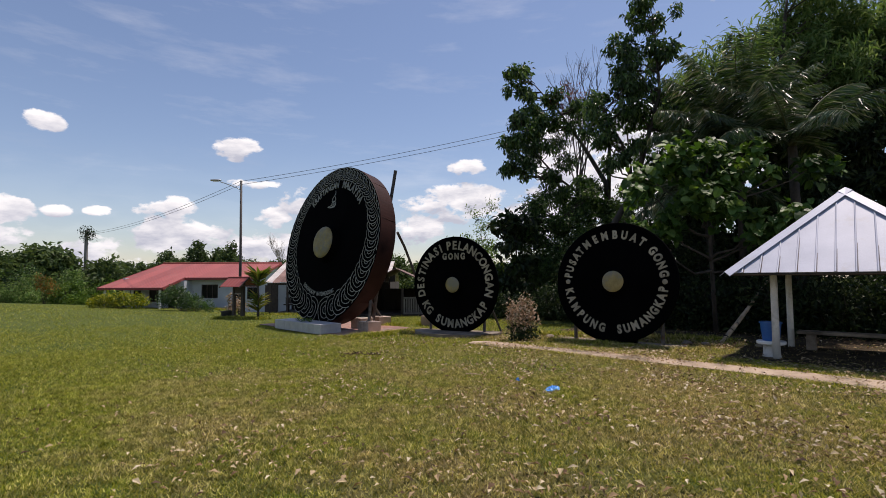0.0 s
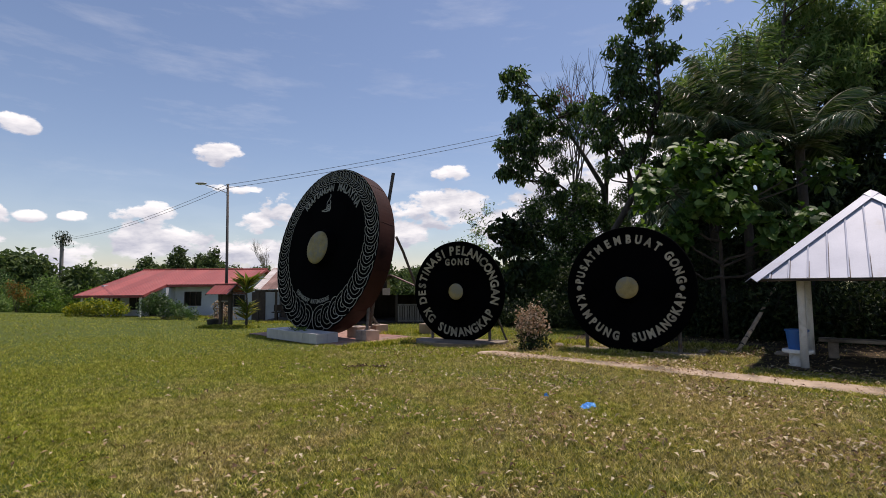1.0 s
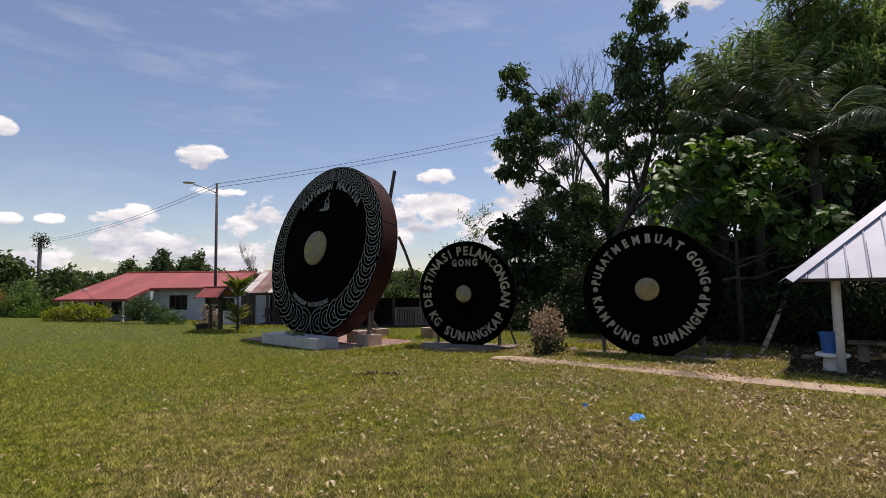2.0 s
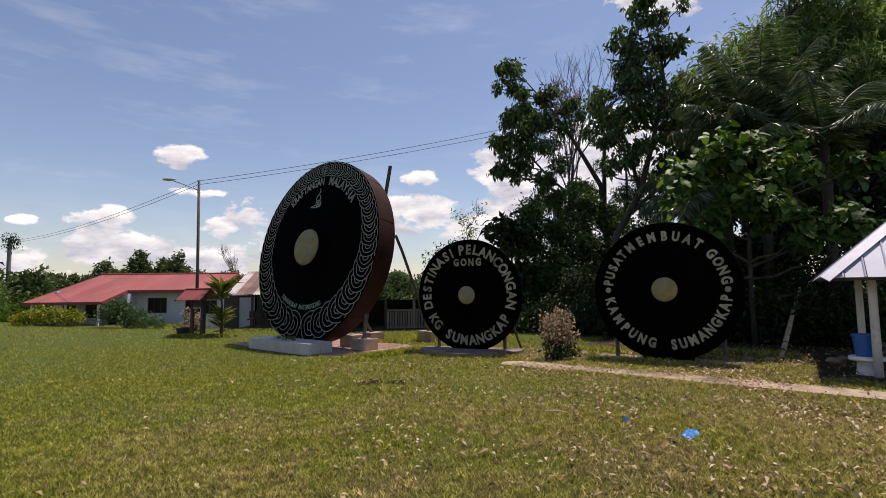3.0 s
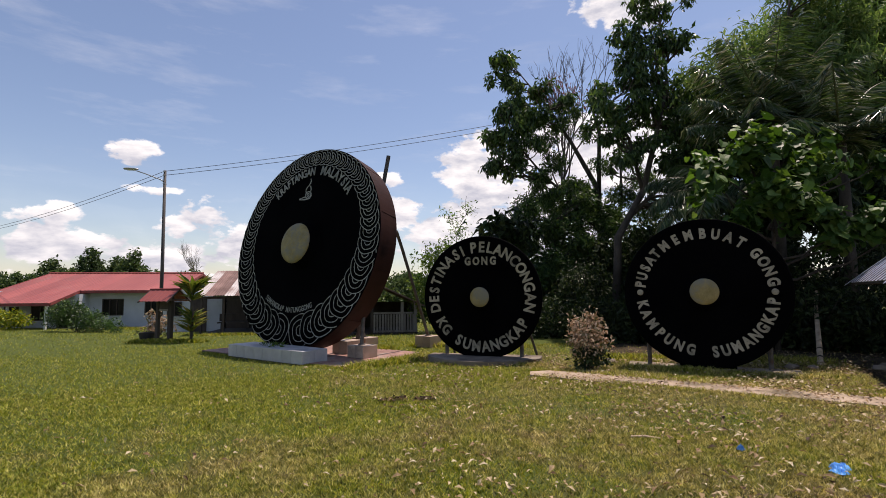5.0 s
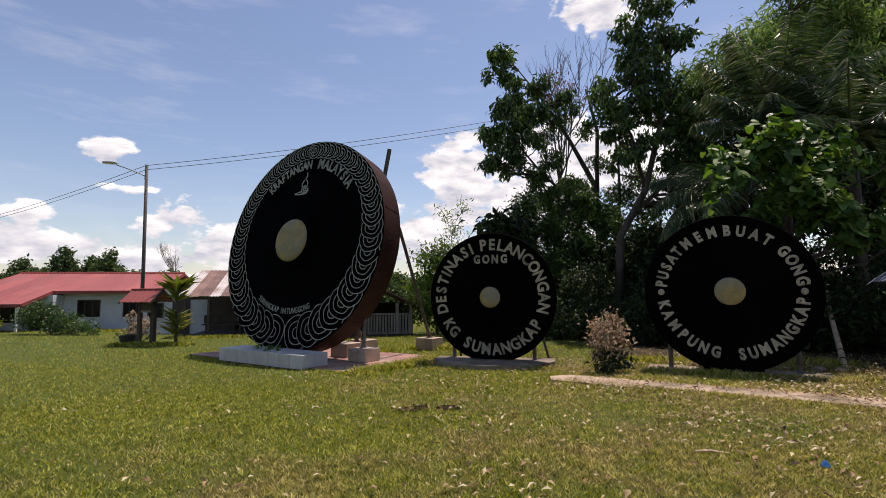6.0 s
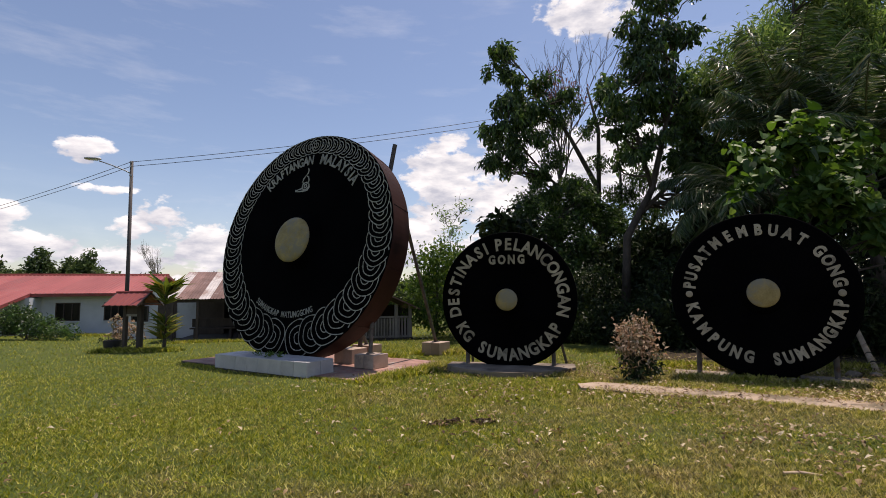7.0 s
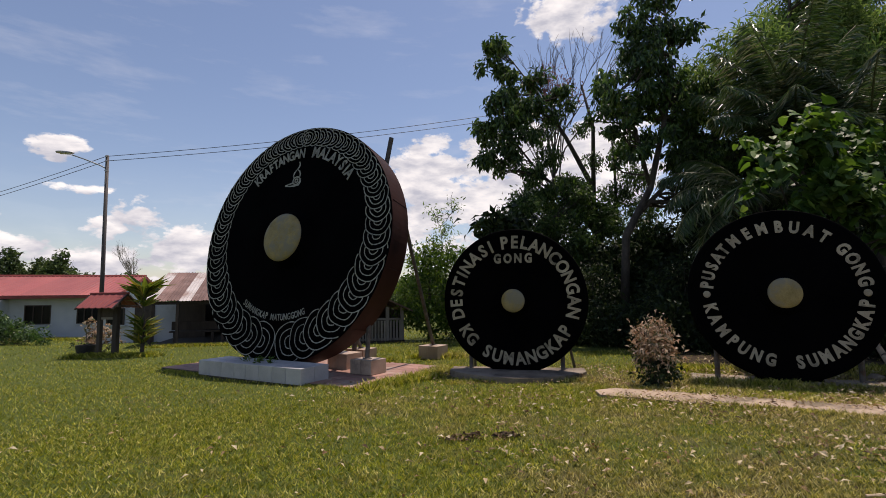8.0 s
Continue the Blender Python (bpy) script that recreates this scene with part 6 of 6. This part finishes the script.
shrub("flowering_bush", -33.0, 41.0, [(0, 0, 1.7, 0.8), (0.5, 0, 1.2, 0.7), (-0.3, -0.2, 2.2, 0.5)], L_ORANGE, "bush with orange blossom in the thicket", "bush", 120, 150, 5, 0.16, 0.08)


# far tree line: one mass
def treeline():
    rng = np.random.default_rng(130)
    blobs = []
    for k in range(150):
        a = radians(-75 + 95 * k / 149 + rng.uniform(-0.4, 0.4))
        d = rng.uniform(62, 95)
        h = 0.9 + 0.9 * abs(math.sin(k * 0.37)) + 0.9 * rng.random()
        if 38 < k < 58:
            h *= 1.25
        blobs.append((d * math.sin(a), d * math.cos(a), h * 0.55 - 0.5, h * 1.15))
        blobs.append((d * math.sin(a) + 1, d * math.cos(a) + 1, h * 1.2, h * 0.8))
    ob = new("far_trees", clump_leaves("far_trees", rng, blobs, L_FAR, 90, 5, 0.5, 0.25, 0.2, 0.3))
    tagged(ob, "distant line of low trees beyond the houses", "trees", kind="stuff")


treeline()
for k, (x, y, h) in enumerate(((-33.0, 66.0, 6.4), (-30.6, 67.0, 5.4), (-28.2, 65.0, 5.9), (-36.0, 64.0, 4.9))):
    tree("far_tree", [[(x, y, -0.6, 0.14), (x, y, h * 0.6, 0.1), (x + 0.2, y, h, 0.04)]], [(x, y, h * 0.8, 1.4), (x + 1.1, y, h * 0.66, 1.1), (x - 1.0, y, h * 0.6, 1.2), (x + 0.2, y, h, 0.8)], L_FAR, "far tree rising over the house roof", 140 + k, 60, 5, 0.4, 0.2, 0.3, group="far trees")


# ---------------------------------------------------------------- bare earth, darkened as shade, under the shelter and along the trees
# leafy soil; its colour also carries the shade of roof and trees
M_EARTH = surface("leafy_earth_with_shade", (0.018, 0.014, 0.009), (0.065, 0.048, 0.030), 0.95, 3, 45, 0.7, stain=(0.11, 0.085, 0.05), stain_at=0.6, spec=0.1, dist=0.03)


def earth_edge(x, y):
    """Above zero on the bare, shade-darkened earth under the trees and the shelter."""
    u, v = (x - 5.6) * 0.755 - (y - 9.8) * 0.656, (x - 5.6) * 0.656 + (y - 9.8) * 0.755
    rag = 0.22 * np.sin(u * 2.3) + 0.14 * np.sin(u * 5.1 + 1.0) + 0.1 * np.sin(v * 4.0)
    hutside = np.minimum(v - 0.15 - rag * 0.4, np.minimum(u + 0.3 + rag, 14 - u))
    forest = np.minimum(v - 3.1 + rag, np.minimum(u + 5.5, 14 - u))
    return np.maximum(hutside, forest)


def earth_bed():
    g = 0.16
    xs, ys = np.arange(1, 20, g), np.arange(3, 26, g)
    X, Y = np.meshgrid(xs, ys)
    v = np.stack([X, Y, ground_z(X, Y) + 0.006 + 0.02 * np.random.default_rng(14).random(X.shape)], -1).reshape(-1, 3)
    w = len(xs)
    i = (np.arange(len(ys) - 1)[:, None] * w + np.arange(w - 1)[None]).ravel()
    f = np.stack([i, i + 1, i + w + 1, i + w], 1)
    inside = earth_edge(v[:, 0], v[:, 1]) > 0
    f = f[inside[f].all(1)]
    tagged(new("ground", mesh_np("ground", v, f, M_EARTH, True)), "bare leafy earth, darkened for the shade under the trees and shelter", "soil", kind="structure")


earth_bed()


# ---------------------------------------------------------------- grass and fallen leaves
def paved(x, y):
    """True where path, paving, pads or blocks cover the lawn."""
    u, v = (x + 2.75) * math.cos(radians(46)) - (y - 14.62) * math.sin(radians(46)), (x + 2.75) * math.sin(radians(46)) + (y - 14.62) * math.cos(radians(46))
    p = (u > -6.2) & (u < 0.0) & (v > 0.0) & (v < 3.1)
    s = (x - 0.75) * 0.735 - (y - 12.7) * 0.678
    w = (x - 0.75) * 0.678 + (y - 12.7) * 0.735
    bow = 0.17 * np.sin(np.clip(s / 9, 0, 1) * math.pi)
    p |= (s > 0.0) & (s < 12) & (w > -0.36 + bow) & (w < 0.30 + bow)
    c, q = math.cos(radians(26)), math.sin(radians(26))
    a, b = (x - 0.323) * c - (y - 14.968) * q, (x - 0.323) * q + (y - 14.968) * c
    p |= (np.abs(a) < 1.3) & (b > -0.95) & (b < 0.42)
    return p


def grass():
    rng = np.random.default_rng(7)
    X, Y, S = [], [], []
    for n, r0, r1, size in ((150000, 0.0, 8.0, 0.05), (290000, 3.0, 8.0, 0.042), (300000, 7.4, 13.0, 0.048), (210000, 12.0, 22.0, 0.056), (130000, 21.0, 46.0, 0.08)):
        a = np.radians(rng.uniform(-62, 68, n)) if r0 > 2 else rng.uniform(0, 2 * np.pi, n)
        r = np.sqrt(rng.uniform(r0 ** 2, r1 ** 2, n)) + rng.normal(size=n) * 0.06 * r1 * (r0 > 2)
        cx, cy = (-1.8, 1.0) if r1 < 14 else (0.0, 0.0)
        X.append(cx + r * np.sin(a)), Y.append(cy + r * np.cos(a)), S.append(np.full(n, size))
    x, y, s = np.concatenate(X), np.concatenate(Y), np.concatenate(S)
    keep = ~paved(x, y)
    patch = np.sin(x * 0.9 + 1.3 * np.sin(y * 0.7)) * np.sin(y * 1.1 + 0.8 * np.sin(x * 1.3)) + 0.5 * np.sin(x * 3.1 + y) * np.sin(y * 2.7)
    keep &= rng.random(len(x)) < np.clip(0.78 + 0.3 * patch, 0.3, 1)
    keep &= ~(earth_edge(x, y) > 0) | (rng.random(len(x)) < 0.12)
    keep &= ~((x > 2.6) & (y > 18)) & ~((x < -13) & (y > 37)) & ~((x > -9.8) & (x < 0.3) & (y > 26.4))
    x, y, s = x[keep], y[keep], s[keep]
    # longer tufts along the edges of pads, path and blocks
    for xa, ya, xb, yb, m, sz in ((-2.7, 14.55, -0.6, 16.2, 3000, 0.13), (-6.9, 18.8, -2.9, 14.6, 2600, 0.07), (-1.2, 14.7, 1.4, 13.8, 1500, 0.08), (0.7, 12.4, 6.6, 6.7, 3800, 0.07), (1.0, 13.1, 6.8, 7.9, 3800, 0.08), (2.8, 12.9, 5.6, 11.0, 2600, 0.11), (-10.6, 23.4, -8.2, 22.8, 2600, 0.17), (-0.9, 18.9, 0.2, 18.3, 1400, 0.14), (-2.8, 18.9, -1.6, 18.2, 1200, 0.14), (2.6, 14.5, 7.4, 12.6, 2600, 0.14), (-9.5, 26.6, -3.0, 26.5, 2500, 0.16), (-18.5, 36.6, -13.5, 36.2, 2500, 0.2)):
        k = rng.random(m)
        x = np.concatenate([x, xa + (xb - xa) * k + rng.normal(size=m) * sz])
        y = np.concatenate([y, ya + (yb - ya) * k + rng.normal(size=m) * sz])
        s = np.concatenate([s, np.full(m, sz)])
    n = len(x)
    z = ground_z(x, y)
    lush = np.where((y > 12) & (x > -3.5) & (x < 7), 1.3, 1.0) * (0.5 + 1.1 * rng.random(n))
    a = rng.uniform(0, 2 * np.pi, n)
    lean = rng.uniform(0.3, 1.5, n)
    h = s * lush * 0.62
    w = s * 0.17
    bx, by = np.cos(a) * w, np.sin(a) * w
    b = rng.uniform(0, 2 * np.pi, n)
    v = np.stack([np.stack([x - bx, y - by, z - 0.004], 1), np.stack([x + bx, y + by, z - 0.004], 1), np.stack([x + np.cos(b) * h * lean, y + np.sin(b) * h * lean, z + h], 1)], 1)
    f = np.arange(n * 3).reshape(-1, 3)
    tagged(new("grass", mesh_np("grass", v.reshape(-1, 3), f, M_GRASS)), "short trodden lawn grass, green with straw-coloured blades", "grass", kind="stuff")


grass()


def fallen_leaves():
    rng = np.random.default_rng(9)
    n = 125000
    x, y = rng.uniform(-7, 12, n), rng.uniform(-5, 15.5, n)
    dens = np.clip(0.11 + 0.085 * (x + 3.0), 0.04, 0.62) * np.clip((y + 5) / 5, 0, 1) * np.clip((12 - x) / 2, 0, 1) * np.clip(0.5 + 0.7 * np.sin(x * 1.7 + y) * np.sin(y * 1.3 - x * 0.6), 0.15, 1)
    # fewer pale leaves on the bare earth, to keep the shaded ground dark
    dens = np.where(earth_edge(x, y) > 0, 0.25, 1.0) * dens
    keep = rng.random(n) < dens
    x, y = x[keep], y[keep]
    n = len(x)
    base = np.stack([x, y, ground_z(x, y) + 0.042 + 0.03 * rng.random(n)], 1)
    way = np.stack([rng.normal(size=n), rng.normal(size=n), rng.normal(size=n) * 0.22], 1)
    ln = 0.03 + 0.075 * rng.random(n) ** 1.5
    tagged(new("fallen_leaves", leaf_mesh("fallen_leaves", base, way, ln, ln * rng.uniform(0.34, 0.55, n), M_LITTER, rng, 0.25, 0.2, 4.5)), "scattered dry fallen leaves on the lawn", "leaves", kind="stuff")


fallen_leaves()


# small dark heaps of rotting leaves on the lawn
for k, (hx, hy, hr) in enumerate(((-1.96, 11.14, 0.14), (-1.55, 11.0, 0.10))):
    rng = np.random.default_rng(200 + k)
    a, q = rng.uniform(0, 2 * np.pi, 60), hr * np.sqrt(rng.random(60))
    base = np.stack([q * np.cos(a) * 1.5, q * np.sin(a), 0.02 + 0.05 * (1 - q / hr) * rng.random(60)], 1)
    heap = new("leaf_heap", leaf_mesh("leaf_heap", base, np.stack([rng.normal(size=60), rng.normal(size=60), 0.25 * rng.normal(size=60)], 1), rng.uniform(0.05, 0.11, 60), rng.uniform(0.025, 0.05, 60), M_ROTTEN, rng, 0.3, 0.2, 2.0))
    heap.matrix_basis = pose(hx, hy, gz(hx, hy))
    tagged(heap, "small heap of dark rotting leaves on the lawn", "leaf heap", kind="stuff")


# dark planter tub by the notice stand
tub = thing("planter", pose(-10.35, 23.75, gz(-10.3, 23.7)), "low black planter tub beside the notice stand", "planter")
part("tub", lathe([(0, 0.0), (0.22, 0.0), (0.28, -0.34), (0.25, -0.34), (0.2, -0.04)], 24), M_RUBBER, tub, "", pose(0, 0, 0, -90))
part("soil", lathe([(0, -0.3), (0.255, -0.3)], 24), M_GROUT, tub, "", pose(0, 0, 0, -90))

# sprigs growing out of the plinth top
for k, (u, v) in enumerate(((-0.35, -0.1), (0.1, -0.16), (0.35, -0.05), (-0.1, 0.1))):
    rng = np.random.default_rng(220 + k)
    q = pc + R46 * u + B46 * v
    sprig = new("weed", leaf_mesh("weed", rng.normal(size=(26, 3)) * 0.03 + np.array([0, 0, 0.02]), rng.normal(size=(26, 3)) + np.array([0, 0, 1.2]), rng.uniform(0.06, 0.13, 26), rng.uniform(0.02, 0.04, 26), L_BUSH, rng))
    sprig.matrix_basis = pose(q.x, q.y, 0.205)
    tagged(sprig, "small green weed growing on the tiled plinth", "weed", "plinth weeds", "stuff")

# broken grey stones at the forest edge
for k, (x, y, w) in enumerate(((5.9, 12.1, 0.13), (6.3, 12.0, 0.1), (7.4, 11.6, 0.14), (7.9, 11.9, 0.11), (2.95, 13.75, 0.12))):
    r = random.Random(300 + k)
    bm = bmesh.new()
    bmesh.ops.create_icosphere(bm, subdivisions=2, radius=w)
    for v in bm.verts:
        v.co *= 1 + 0.35 * noise.noise(v.co * 9 + Vector((k, 0, 0)))
        v.co.z *= 0.55
    stone = part("stone", bm, M_CONCRETE, None, "", pose(x, y, gz(x, y) + w * 0.25, 0, 0, r.uniform(0, 360)))
    tagged(stone, "rough grey stone lying at the forest edge", "stone", "stones")
